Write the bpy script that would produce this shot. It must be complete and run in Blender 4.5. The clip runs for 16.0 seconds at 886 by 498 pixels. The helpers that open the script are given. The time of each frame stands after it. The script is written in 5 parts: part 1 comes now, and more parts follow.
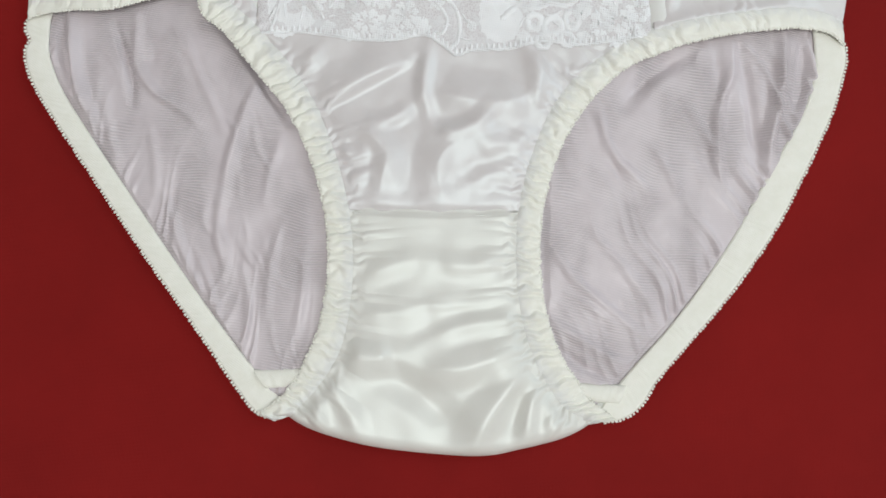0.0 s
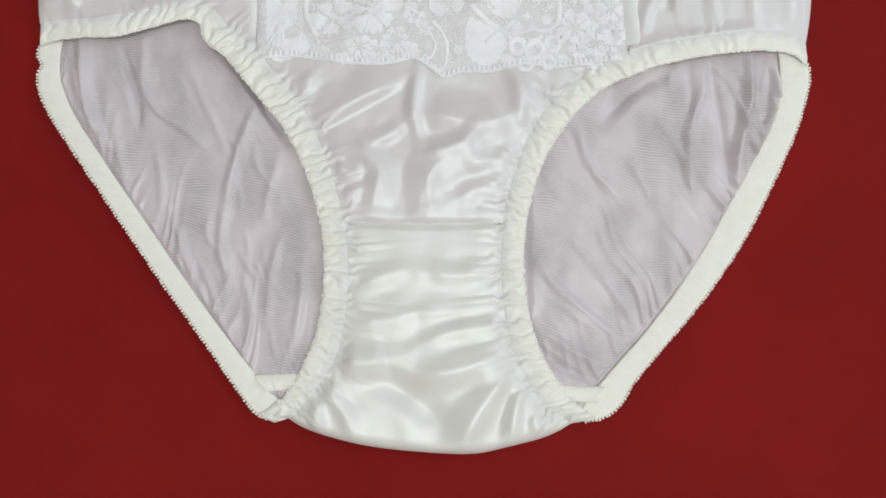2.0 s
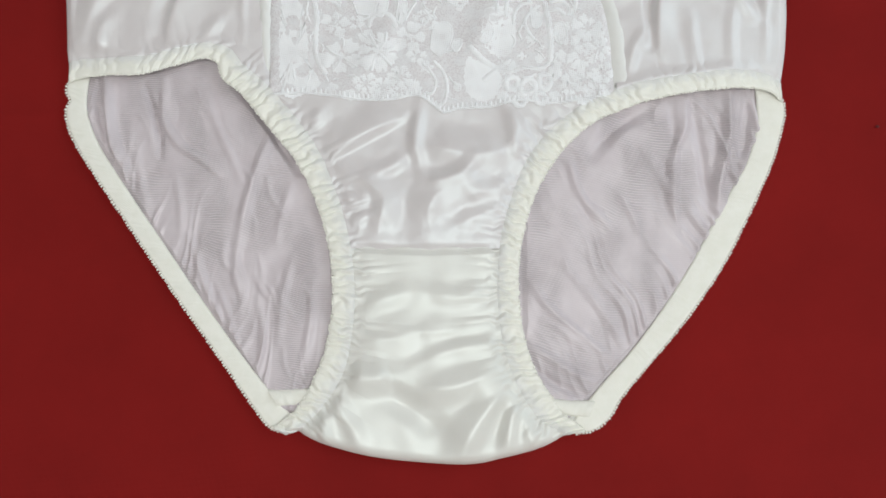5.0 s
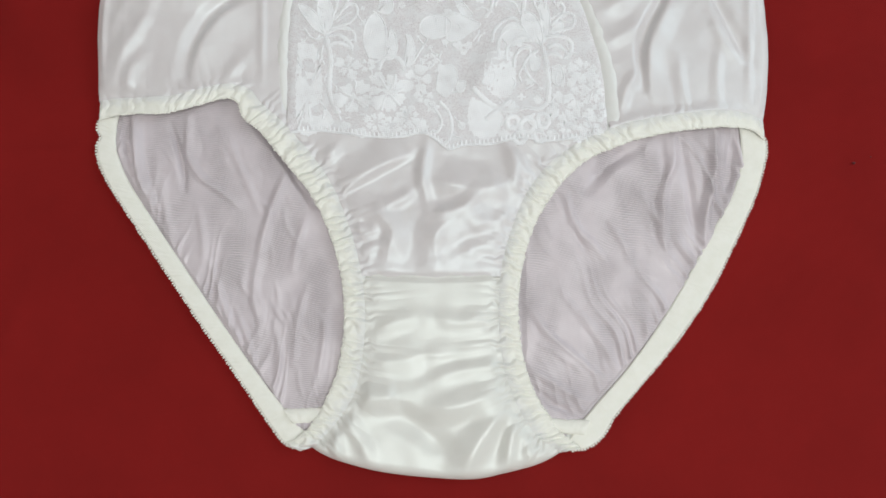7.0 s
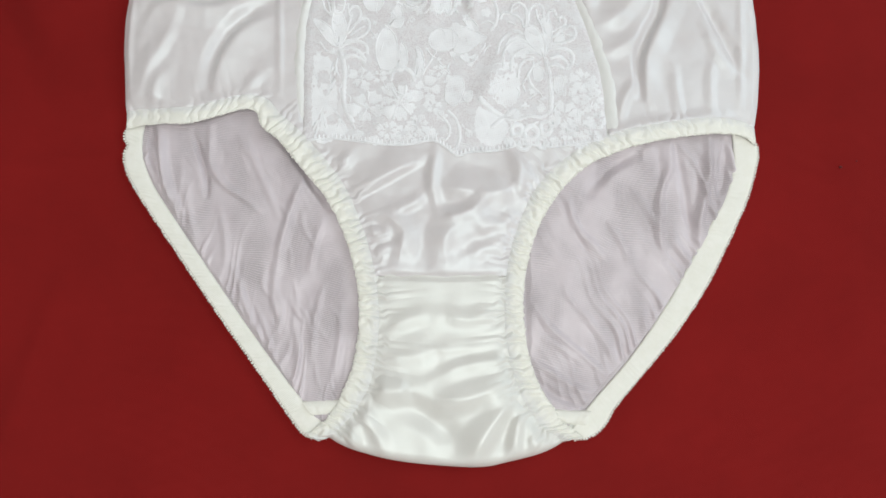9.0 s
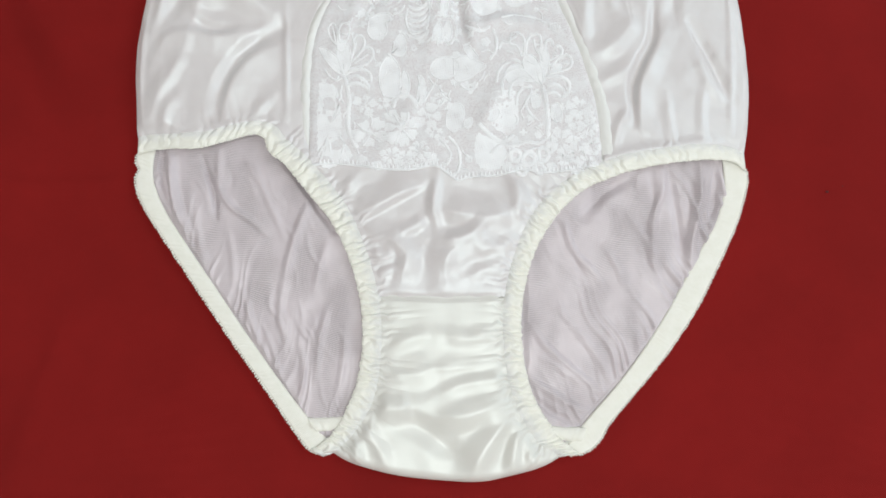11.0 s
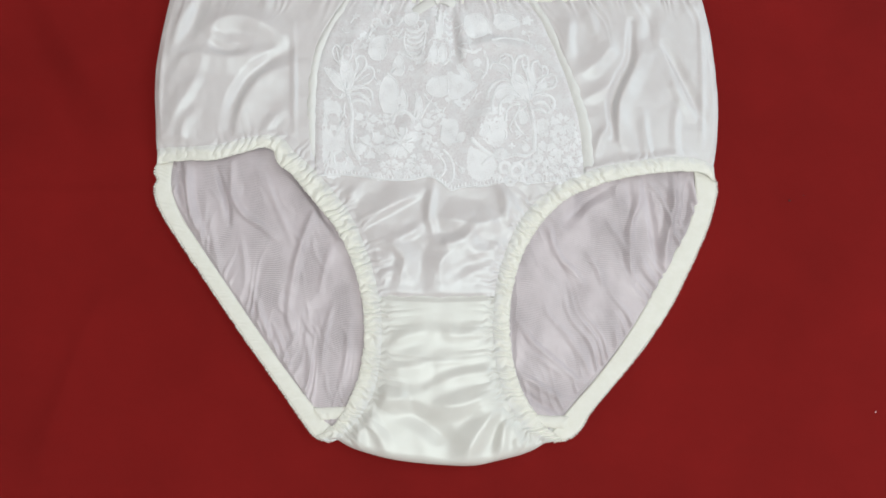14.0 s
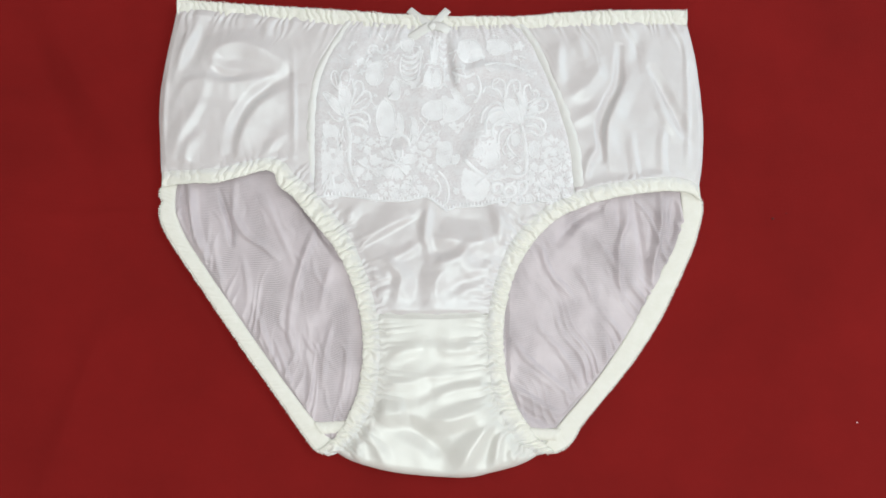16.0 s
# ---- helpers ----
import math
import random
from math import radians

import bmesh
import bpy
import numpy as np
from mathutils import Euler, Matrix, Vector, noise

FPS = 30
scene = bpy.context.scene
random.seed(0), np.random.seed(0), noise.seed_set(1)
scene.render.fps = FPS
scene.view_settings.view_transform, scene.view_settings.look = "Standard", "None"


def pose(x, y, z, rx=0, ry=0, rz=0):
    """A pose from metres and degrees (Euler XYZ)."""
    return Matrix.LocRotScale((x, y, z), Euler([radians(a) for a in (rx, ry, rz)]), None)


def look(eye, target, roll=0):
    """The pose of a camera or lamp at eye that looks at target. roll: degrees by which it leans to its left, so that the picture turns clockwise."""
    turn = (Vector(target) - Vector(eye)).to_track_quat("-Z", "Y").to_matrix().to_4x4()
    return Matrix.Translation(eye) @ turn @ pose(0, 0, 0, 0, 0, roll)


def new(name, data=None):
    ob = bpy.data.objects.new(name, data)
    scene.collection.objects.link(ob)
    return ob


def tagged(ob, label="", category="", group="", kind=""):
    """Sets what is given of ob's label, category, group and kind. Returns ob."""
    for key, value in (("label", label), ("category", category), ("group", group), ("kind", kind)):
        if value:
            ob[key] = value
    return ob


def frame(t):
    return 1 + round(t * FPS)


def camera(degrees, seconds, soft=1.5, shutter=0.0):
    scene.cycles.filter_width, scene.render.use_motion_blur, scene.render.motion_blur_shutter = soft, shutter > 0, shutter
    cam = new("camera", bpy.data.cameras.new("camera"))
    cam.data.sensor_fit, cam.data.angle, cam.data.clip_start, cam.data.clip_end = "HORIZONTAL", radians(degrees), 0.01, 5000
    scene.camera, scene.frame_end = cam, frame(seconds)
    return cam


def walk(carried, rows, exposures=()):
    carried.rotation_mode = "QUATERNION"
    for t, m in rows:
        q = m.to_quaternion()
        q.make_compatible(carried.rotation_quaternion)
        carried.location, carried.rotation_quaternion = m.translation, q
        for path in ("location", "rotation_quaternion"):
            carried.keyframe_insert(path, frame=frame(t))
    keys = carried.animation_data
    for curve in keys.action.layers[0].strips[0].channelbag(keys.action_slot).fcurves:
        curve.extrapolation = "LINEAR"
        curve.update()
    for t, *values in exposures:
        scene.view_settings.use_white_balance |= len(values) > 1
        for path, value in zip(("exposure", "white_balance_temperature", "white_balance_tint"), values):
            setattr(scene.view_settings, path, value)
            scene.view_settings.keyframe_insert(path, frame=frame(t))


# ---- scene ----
# camera: a phone held over the garment, drawn slowly back
cam = camera(65.0, 16.0, soft=1.6)
ROWS = [
    (0, 0.0057, -0.0921, 0.3206, 4.85, 0.13, 0.39),
    (0.5, 0.0073, -0.0937, 0.3236, 4.87, 0.05, 0.4),
    (1, 0.0086, -0.0914, 0.3294, 4.99, -0.06, 0.31),
    (1.5, 0.0086, -0.0897, 0.3349, 5.16, -0.17, 0.19),
    (2, 0.0093, -0.091, 0.3411, 5.23, -0.1, -0.03),
    (2.5, 0.0113, -0.0929, 0.3442, 5.31, -0.08, -0.17),
    (3, 0.0121, -0.0923, 0.3475, 5.48, -0.08, -0.19),
    (3.5, 0.0117, -0.0917, 0.3514, 5.63, -0.13, -0.07),
    (4, 0.0114, -0.0891, 0.3571, 5.79, -0.18, -0.16),
    (6.5, 0.0051, -0.0852, 0.3836, 6.96, -0.07, 0.22),
    (7, 0.0066, -0.0815, 0.3927, 7.23, -0.08, 0.14),
    (7.5, 0.005, -0.0794, 0.3981, 7.35, -0.07, -0.09),
    (8, 0.0042, -0.0824, 0.4015, 7.28, -0.12, -0.09),
    (8.5, 0.0041, -0.0849, 0.4086, 7.25, 0.01, -0.16),
    (9, 0.0024, -0.083, 0.4157, 7.13, 0.1, -0.07),
    (9.5, 0.0007, -0.0784, 0.4201, 7.15, 0.07, -0.03),
    (10, 0.0004, -0.0735, 0.4235, 7.23, 0.06, -0.01),
    (12.5, 0.0009, -0.0758, 0.4491, 7.55, -0.39, 0.03),
    (13, 0.0029, -0.0796, 0.4565, 7.56, -0.38, 0.04),
    (13.5, 0.0019, -0.0768, 0.4649, 7.42, -0.38, 0.02),
    (14, 0.0002, -0.0764, 0.4708, 7.44, -0.55, -0.01),
    (14.5, 0.0017, -0.0752, 0.4776, 7.41, -0.62, -0.02),
    (15, 0.0024, -0.0749, 0.4812, 7.55, -0.64, -0.07),
    (15.5, 0.0014, -0.071, 0.4845, 7.64, -0.65, -0.19),
    (16, 0.0016, -0.0688, 0.4885, 7.81, -0.69, -0.36),
]
EXPOSURES = [(0.0, -0.2), (4.0, -0.18), (7.5, -0.18), (10.0, -0.03), (12.5, -0.06), (14.0, -0.12), (16.0, -0.01)]
walk(cam, [(t, pose(x, y, z, rx, ry, rz)) for t, x, y, z, rx, ry, rz in ROWS], exposures=EXPOSURES)

# ---- light: a window in the east wall and a ceiling lamp ----
world = bpy.data.worlds.new("sky")
world.use_nodes = True
scene.world = world
sky = world.node_tree.nodes.new("ShaderNodeTexSky")
sky.sky_type, sky.sun_disc, sky.sun_elevation, sky.sun_rotation = "NISHITA", False, radians(40), radians(160)
world.node_tree.links.new(sky.outputs[0], world.node_tree.nodes["Background"].inputs[0])
world.node_tree.nodes["Background"].inputs[1].default_value = 0.1


def area_lamp(name, place, target, w, h, watts, colour):
    lamp = bpy.data.lights.new(name, "AREA")
    lamp.shape, lamp.size, lamp.size_y, lamp.energy, lamp.color = "RECTANGLE", w, h, watts, colour
    ob = new(name, lamp)
    ob.matrix_world = look(place, target)
    return ob


area_lamp("window_light", (1.78, 0.8, 1.45), (0.0, 0.0, 0.5), 1.3, 1.1, 17, (0.84, 0.95, 1.0))
area_lamp("ceiling_lamp", (0.34, -0.55, 2.36), (0.24, -0.4, 0.0), 1.1, 1.1, 31.5, (0.98, 1.0, 0.985))


# ---- materials ----
def node_material(name):
    m = bpy.data.materials.new(name)
    m.use_nodes = True
    nt = m.node_tree
    return m, nt, nt.nodes["Principled BSDF"]


def add(nt, kind, **inputs):
    n = nt.nodes.new(kind)
    for key, value in inputs.items():
        n.inputs[key.replace("_", " ")].default_value = value
    return n


def coords(nt, scale=(1, 1, 1), turn=0.0):
    tc = nt.nodes.new("ShaderNodeTexCoord")
    mp = nt.nodes.new("ShaderNodeMapping")
    mp.inputs["Scale"].default_value = scale
    mp.inputs["Rotation"].default_value = (0, 0, turn)
    nt.links.new(tc.outputs["Object"], mp.inputs["Vector"])
    return mp.outputs["Vector"]


def mottled(nt, bsdf, low, high, scale, detail=4.0):
    """Base colour that wanders between two close tones."""
    nz = add(nt, "ShaderNodeTexNoise", Scale=scale, Detail=detail, Roughness=0.6)
    nt.links.new(coords(nt), nz.inputs["Vector"])
    ramp = nt.nodes.new("ShaderNodeValToRGB")
    ramp.color_ramp.elements[0].position, ramp.color_ramp.elements[1].position = 0.3, 0.7
    ramp.color_ramp.elements[0].color, ramp.color_ramp.elements[1].color = (*low, 1), (*high, 1)
    nt.links.new(nz.outputs["Fac"], ramp.inputs["Fac"])
    nt.links.new(ramp.outputs["Color"], bsdf.inputs["Base Color"])
    return ramp


def weave(nt, bsdf, pitch, depth, turn=0.0, second=True, distortion=0.6):
    """Relief of crossing threads, pitch in metres."""
    out = None
    for k in range(2 if second else 1):
        w = add(nt, "ShaderNodeTexWave", Scale=0.314 / pitch, Distortion=distortion, Detail=2.0, Detail_Scale=0.05)
        w.bands_direction = "X" if k else "Y"
        nt.links.new(coords(nt, turn=turn), w.inputs["Vector"])
        if out is None:
            out = w.outputs["Fac"]
        else:
            mx = nt.nodes.new("ShaderNodeMath")
            mx.operation = "ADD"
            nt.links.new(out, mx.inputs[0])
            nt.links.new(w.outputs["Fac"], mx.inputs[1])
            out = mx.outputs[0]
    bump = add(nt, "ShaderNodeBump", Strength=1.0, Distance=depth)
    nt.links.new(out, bump.inputs["Height"])
    nt.links.new(bump.outputs["Normal"], bsdf.inputs["Normal"])
    return out


def satin_material(name, low, high, rough, spec=0.5, tint=(0.62, 1.0, 1.0)):
    m, nt, b = node_material(name)
    mottled(nt, b, low, high, 35)
    weave(nt, b, 0.0007, 0.000008, distortion=1.0)
    b.inputs["Roughness"].default_value = rough
    b.inputs["Specular IOR Level"].default_value = spec
    b.inputs["Specular Tint"].default_value = (*tint, 1)
    b.inputs["Metallic"].default_value = 0.08
    return m


SATIN = satin_material("white_satin", (0.75, 0.698, 0.696), (0.79, 0.745, 0.742), 0.45, 1.0)
CREAM_SATIN = satin_material("cream_satin", (0.775, 0.76, 0.712), (0.815, 0.80, 0.755), 0.46, 1.0, (0.76, 1.0, 0.98))

CREAM_RIBBON = satin_material("cream_ribbon", (0.81, 0.80, 0.77), (0.86, 0.85, 0.82), 0.5, 0.6)


def elastic_material():
    m, nt, b = node_material("cream_elastic")
    mottled(nt, b, (0.89, 0.89, 0.80), (0.94, 0.94, 0.865), 160)
    weave(nt, b, 0.0009, 0.00006, 0.6)
    b.inputs["Roughness"].default_value = 0.75
    b.inputs["Sheen Weight"].default_value = 0.1
    return m


ELASTIC = elastic_material()


def ruched_material():
    """Cream elastic that passes over into the satin it is sewn to."""
    m, nt, b = node_material("ruched_elastic")
    cream = mottled(nt, b, (0.87, 0.87, 0.785), (0.93, 0.93, 0.85), 160)
    mark = nt.nodes.new("ShaderNodeAttribute")
    mark.attribute_name = "across"
    nz = add(nt, "ShaderNodeTexNoise", Scale=260.0, Detail=2.0)
    nt.links.new(coords(nt), nz.inputs["Vector"])
    total = nt.nodes.new("ShaderNodeMath")
    total.operation = "MULTIPLY_ADD"
    total.inputs[1].default_value = 0.9
    nt.links.new(nz.outputs["Fac"], total.inputs[0])
    nt.links.new(mark.outputs["Fac"], total.inputs[2])
    share = nt.nodes.new("ShaderNodeMapRange")
    share.inputs["From Min"].default_value, share.inputs["From Max"].default_value = 0.85, 1.4
    nt.links.new(total.outputs[0], share.inputs["Value"])
    mix = nt.nodes.new("ShaderNodeMix")
    mix.data_type = "RGBA"
    mix.inputs["B"].default_value = (0.80, 0.805, 0.775, 1)
    nt.links.new(share.outputs["Result"], mix.inputs["Factor"])
    nt.links.new(cream.outputs["Color"], mix.inputs["A"])
    nt.links.new(mix.outputs["Result"], b.inputs["Base Color"])
    weave(nt, b, 0.0009, 0.00004, 0.6)
    b.inputs["Roughness"].default_value = 0.5
    b.inputs["Specular IOR Level"].default_value = 0.6
    return m


RUCHED = ruched_material()


def knit_material():
    """Sheer tricot: close cross ribs, pale threads over mauve gaps, a little of the cloth below shows through."""
    m, nt, b = node_material("tricot_knit")
    rib = weave(nt, b, 0.0012, 0.00022, 0.16, second=False, distortion=60.0)
    tone = mottled(nt, b, (0.66, 0.595, 0.62), (0.735, 0.67, 0.695), 60)
    mix = nt.nodes.new("ShaderNodeMix")
    mix.data_type, mix.blend_type = "RGBA", "MULTIPLY"
    patch = add(nt, "ShaderNodeTexNoise", Scale=55.0, Detail=2.0)
    nt.links.new(coords(nt, (1, 0.5, 1), 0.4), patch.inputs["Vector"])
    share = nt.nodes.new("ShaderNodeMapRange")
    share.inputs["From Min"].default_value, share.inputs["From Max"].default_value = 0.4, 0.65
    share.inputs["To Min"].default_value, share.inputs["To Max"].default_value = 0.04, 0.24
    nt.links.new(patch.outputs["Fac"], share.inputs["Value"])
    nt.links.new(share.outputs["Result"], mix.inputs["Factor"])
    nt.links.new(tone.outputs["Color"], mix.inputs["A"])
    nt.links.new(rib, mix.inputs["B"])
    nt.links.new(mix.outputs["Result"], b.inputs["Base Color"])
    for bump in [n for n in nt.nodes if n.bl_idname == "ShaderNodeBump"]:
        deep = nt.nodes.new("ShaderNodeMapRange")
        deep.inputs["From Min"].default_value, deep.inputs["From Max"].default_value = 0.34, 0.6
        nt.links.new(patch.outputs["Fac"], deep.inputs["Value"])
        nt.links.new(deep.outputs["Result"], bump.inputs["Strength"])
    b.inputs["Roughness"].default_value = 0.42
    b.inputs["Specular IOR Level"].default_value = 0.8
    b.inputs["Alpha"].default_value = 0.95
    return m


KNIT = knit_material()


def lace_thread_material():
    """Dense lace weave, with rows of small holes here and there."""
    m, nt, b = node_material("lace_thread")
    mottled(nt, b, (0.93, 0.945, 0.955), (0.965, 0.975, 0.985), 220)
    rows = weave(nt, b, 0.0011, 0.00003, 0.15)
    patch = add(nt, "ShaderNodeTexNoise", Scale=130.0, Detail=1.0)
    nt.links.new(coords(nt), patch.inputs["Vector"])
    hole = nt.nodes.new("ShaderNodeMath")
    hole.operation = "MULTIPLY_ADD"
    hole.inputs[1].default_value = 2.2
    nt.links.new(patch.outputs["Fac"], hole.inputs[0])
    nt.links.new(rows, hole.inputs[2])
    cut = nt.nodes.new("ShaderNodeMath")
    cut.operation = "LESS_THAN"
    cut.inputs[1].default_value = 2.72
    nt.links.new(hole.outputs[0], cut.inputs[0])
    nt.links.new(cut.outputs[0], b.inputs["Alpha"])
    b.inputs["Roughness"].default_value = 0.65
    return m


LACE = lace_thread_material()


def lace_net_material():
    """Fine net laid on a lining: pale threads over small darker holes."""
    m, nt, b = node_material("lace_net")
    b.inputs["Roughness"].default_value = 0.55
    v = add(nt, "ShaderNodeTexVoronoi", Scale=1000.0, Randomness=0.95)
    v.feature = "DISTANCE_TO_EDGE"
    nt.links.new(coords(nt, (1, 1, 0.02)), v.inputs["Vector"])
    ramp = nt.nodes.new("ShaderNodeValToRGB")
    ramp.color_ramp.elements[0].position, ramp.color_ramp.elements[1].position = 0.08, 0.2
    ramp.color_ramp.elements[0].color, ramp.color_ramp.elements[1].color = (0.83, 0.82, 0.825, 1), (0.675, 0.642, 0.653, 1)
    nt.links.new(v.outputs["Distance"], ramp.inputs["Fac"])
    cloud = add(nt, "ShaderNodeTexNoise", Scale=120.0, Detail=3.0, Roughness=0.6)
    nt.links.new(coords(nt), cloud.inputs["Vector"])
    dense = nt.nodes.new("ShaderNodeValToRGB")
    dense.color_ramp.elements[0].position, dense.color_ramp.elements[1].position = 0.46, 0.62
    nt.links.new(cloud.outputs["Fac"], dense.inputs["Fac"])
    mix = nt.nodes.new("ShaderNodeMix")
    mix.data_type = "RGBA"
    mix.inputs["B"].default_value = (0.83, 0.84, 0.85, 1)
    half = nt.nodes.new("ShaderNodeMath")
    half.operation = "MULTIPLY"
    half.inputs[1].default_value = 0.6
    nt.links.new(dense.outputs["Color"], half.inputs[0])
    nt.links.new(half.outputs[0], mix.inputs["Factor"])
    nt.links.new(ramp.outputs["Color"], mix.inputs["A"])
    nt.links.new(mix.outputs["Result"], b.inputs["Base Color"])
    bump = add(nt, "ShaderNodeBump", Strength=1.0, Distance=0.0001)
    nt.links.new(half.outputs[0], bump.inputs["Height"])
    nt.links.new(bump.outputs["Normal"], b.inputs["Normal"])
    return m


NET = lace_net_material()


def red_material():
    m, nt, b = node_material("red_cotton")
    ramp = mottled(nt, b, (0.196, 0.0086, 0.0078), (0.246, 0.0109, 0.0100), 9, 8.0)
    out = weave(nt, b, 0.0006, 0.00005, 0.02, distortion=1.2)
    b.inputs["Roughness"].default_value = 0.85
    b.inputs["Specular IOR Level"].default_value = 0.12
    return m


RED = red_material()


def plain_material(name, colour, rough, scale=6.0):
    m, nt, b = node_material(name)
    mottled(nt, b, [c * 0.96 for c in colour], colour, scale)
    b.inputs["Roughness"].default_value = rough
    return m


# pale paint for the unseen walls and ceiling, light enough to fill the left side
BOUNCE_PAINT = plain_material("bounce_wall_paint", (0.73, 0.725, 0.72), 0.8)
BOARDS = plain_material("floor_finish", (0.3, 0.22, 0.15), 0.5)
DUST = plain_material("dark_lint", (0.10, 0.015, 0.015), 0.9, 500.0)


# ---- shaping helpers ----
def spline(points, n):
    """n points, evenly spaced, on a smooth line through the given ones."""
    p = np.array(points, float)
    p = np.vstack([2 * p[0] - p[1], p, 2 * p[-1] - p[-2]])
    out = []
    for a, b, c, d in zip(p, p[1:], p[2:], p[3:]):
        t = np.linspace(0, 1, 24, endpoint=False)[:, None]
        out.append(0.5 * (2 * b + (c - a) * t + (2 * a - 5 * b + 4 * c - d) * t**2 + (3 * b - a - 3 * c + d) * t**3))
    q = np.vstack([*out, p[-2:-1]])
    s = np.r_[0, np.cumsum(np.linalg.norm(np.diff(q, axis=0), axis=1))]
    at = np.linspace(0, s[-1], n)
    return np.stack([np.interp(at, s, q[:, k]) for k in range(q.shape[1])], 1)


def length(line):
    return float(np.linalg.norm(np.diff(line, axis=0), axis=1).sum())


def coons(top, bottom, left, right, nu, nv):
    """A sheet of nv rows by nu columns between four lines (left and right run downwards)."""
    c0, c1, d0, d1 = spline(top, nu), spline(bottom, nu), spline(left, nv), spline(right, nv)
    u, v = np.linspace(0, 1, nu)[None, :, None], np.linspace(0, 1, nv)[:, None, None]
    ruled = (1 - v) * c0[None] + v * c1[None] + (1 - u) * d0[:, None] + u * d1[:, None]
    corner = (1 - u) * (1 - v) * c0[0] + u * (1 - v) * c0[-1] + (1 - u) * v * c1[0] + u * v * c1[-1]
    xy = ruled - corner
    return xy[..., 0], xy[..., 1], np.broadcast_to(u[..., 0], xy.shape[:2]), np.broadcast_to(v[..., 0], xy.shape[:2])


def ridges(x, y, rows, lift=0.95, spread=0.97):
    """Folds: (from, to, height, half width) in metres; both ends die out."""
    z = np.zeros_like(x)
    for (ax, ay), (bx, by), amp, wide in rows:
        dx, dy = bx - ax, by - ay
        run = math.hypot(dx, dy)
        s = ((x - ax) * dx + (y - ay) * dy) / run**2
        d = ((x - ax) * -dy + (y - ay) * dx) / run
        d = d + 0.0015 * np.sin(s * 4.0 + ax * 90)
        past = np.maximum(np.maximum(-s, s - 1), 0) * run
        body = np.clip(1.15 - 0.6 * np.abs(2 * s - 1) ** 2, 0, 1.2)
        z += lift * amp * body * np.exp(-((d / (spread * wide)) ** 2) - (past / (1.9 * wide)) ** 2)
    return z


def ripple(x, y, size, seed, count=14):
    """Soft uneven waves of about the given wavelength."""
    rng = np.random.RandomState(seed)
    z = np.zeros_like(x)
    for _ in range(count):
        a, k = rng.uniform(0, 2 * np.pi), 2 * np.pi / size * rng.uniform(0.6, 1.5)
        z += np.sin(k * (x * np.cos(a) + y * np.sin(a)) + rng.uniform(0, 6.3))
    return z / math.sqrt(count)


def relax(z, passes):
    """Softens a sheet's height; its edge stays."""
    z = z.copy()
    for _ in range(passes):
        z[1:-1, 1:-1] = 0.25 * z[1:-1, 1:-1] + 0.1875 * (z[:-2, 1:-1] + z[2:, 1:-1] + z[1:-1, :-2] + z[1:-1, 2:])
    return z


class Folds:
    """Creases laid on a sheet. Each has a crest along a line, in millimetres a height, a reach to the side on its left hand and one on its right."""

    def __init__(self, x, y, narrow=1.0):
        self.x, self.y, self.z, self.narrow = x, y, np.zeros_like(x), narrow

    def __call__(self, high, left, right, *points):
        line = spline(points, 12 * len(points))
        way = np.gradient(line, axis=0)
        way /= np.linalg.norm(way, axis=1)[:, None] + 1e-12
        rim = 1.4 * self.narrow * max(left, right) / 1000
        (x0, y0), (x1, y1) = line.min(0) - rim, line.max(0) + rim
        near_by = (self.x > x0) & (self.x < x1) & (self.y > y0) & (self.y < y1)
        x, y = self.x[near_by], self.y[near_by]
        if not len(x):
            return
        dx, dy = x[:, None] - line[None, :, 0], y[:, None] - line[None, :, 1]
        d = np.hypot(dx, dy)
        k, at = d.argmin(1), np.arange(len(x))
        best = d[at, k]
        side = dx[at, k] * way[k, 1] - dy[at, k] * way[k, 0]
        share = 1 / (1 + np.exp(-np.clip(side / 0.0006, -50, 50)))
        reach = (left * (1 - share) + right * share) / 1000
        t = np.clip(best / (1.35 * self.narrow * reach), 0, 1)
        form = 0.6 * (1 - t * t) ** 2 + 0.4 * (1 - t) ** 2
        fade = np.clip(np.minimum(k, len(line) - 1 - k) / (0.3 * len(line)), 0, 1)
        self.z[near_by] += high / 1000 * form * (0.35 + 0.65 * fade * fade * (3 - 2 * fade))

    def crinkles(self, count, seed, centre, spread, turn, long=(0.012, 0.035), high=(0.25, 0.6)):
        """Many fine creases that run about one way (turn, in degrees)."""
        rng = np.random.RandomState(seed)
        for _ in range(count):
            a = radians(turn + rng.uniform(-14, 14))
            mid = np.array(centre) + np.array(spread) * rng.uniform(-1, 1, 2)
            way, run = np.array((math.cos(a), math.sin(a))), rng.uniform(*long) / 2
            bend = np.array((-way[1], way[0])) * rng.uniform(-0.003, 0.003)
            wide = rng.uniform(1.6, 3.2)
            self(rng.uniform(*high) * rng.choice((1, 1, -1)), wide, wide, mid - way * run, mid + bend, mid + way * run)


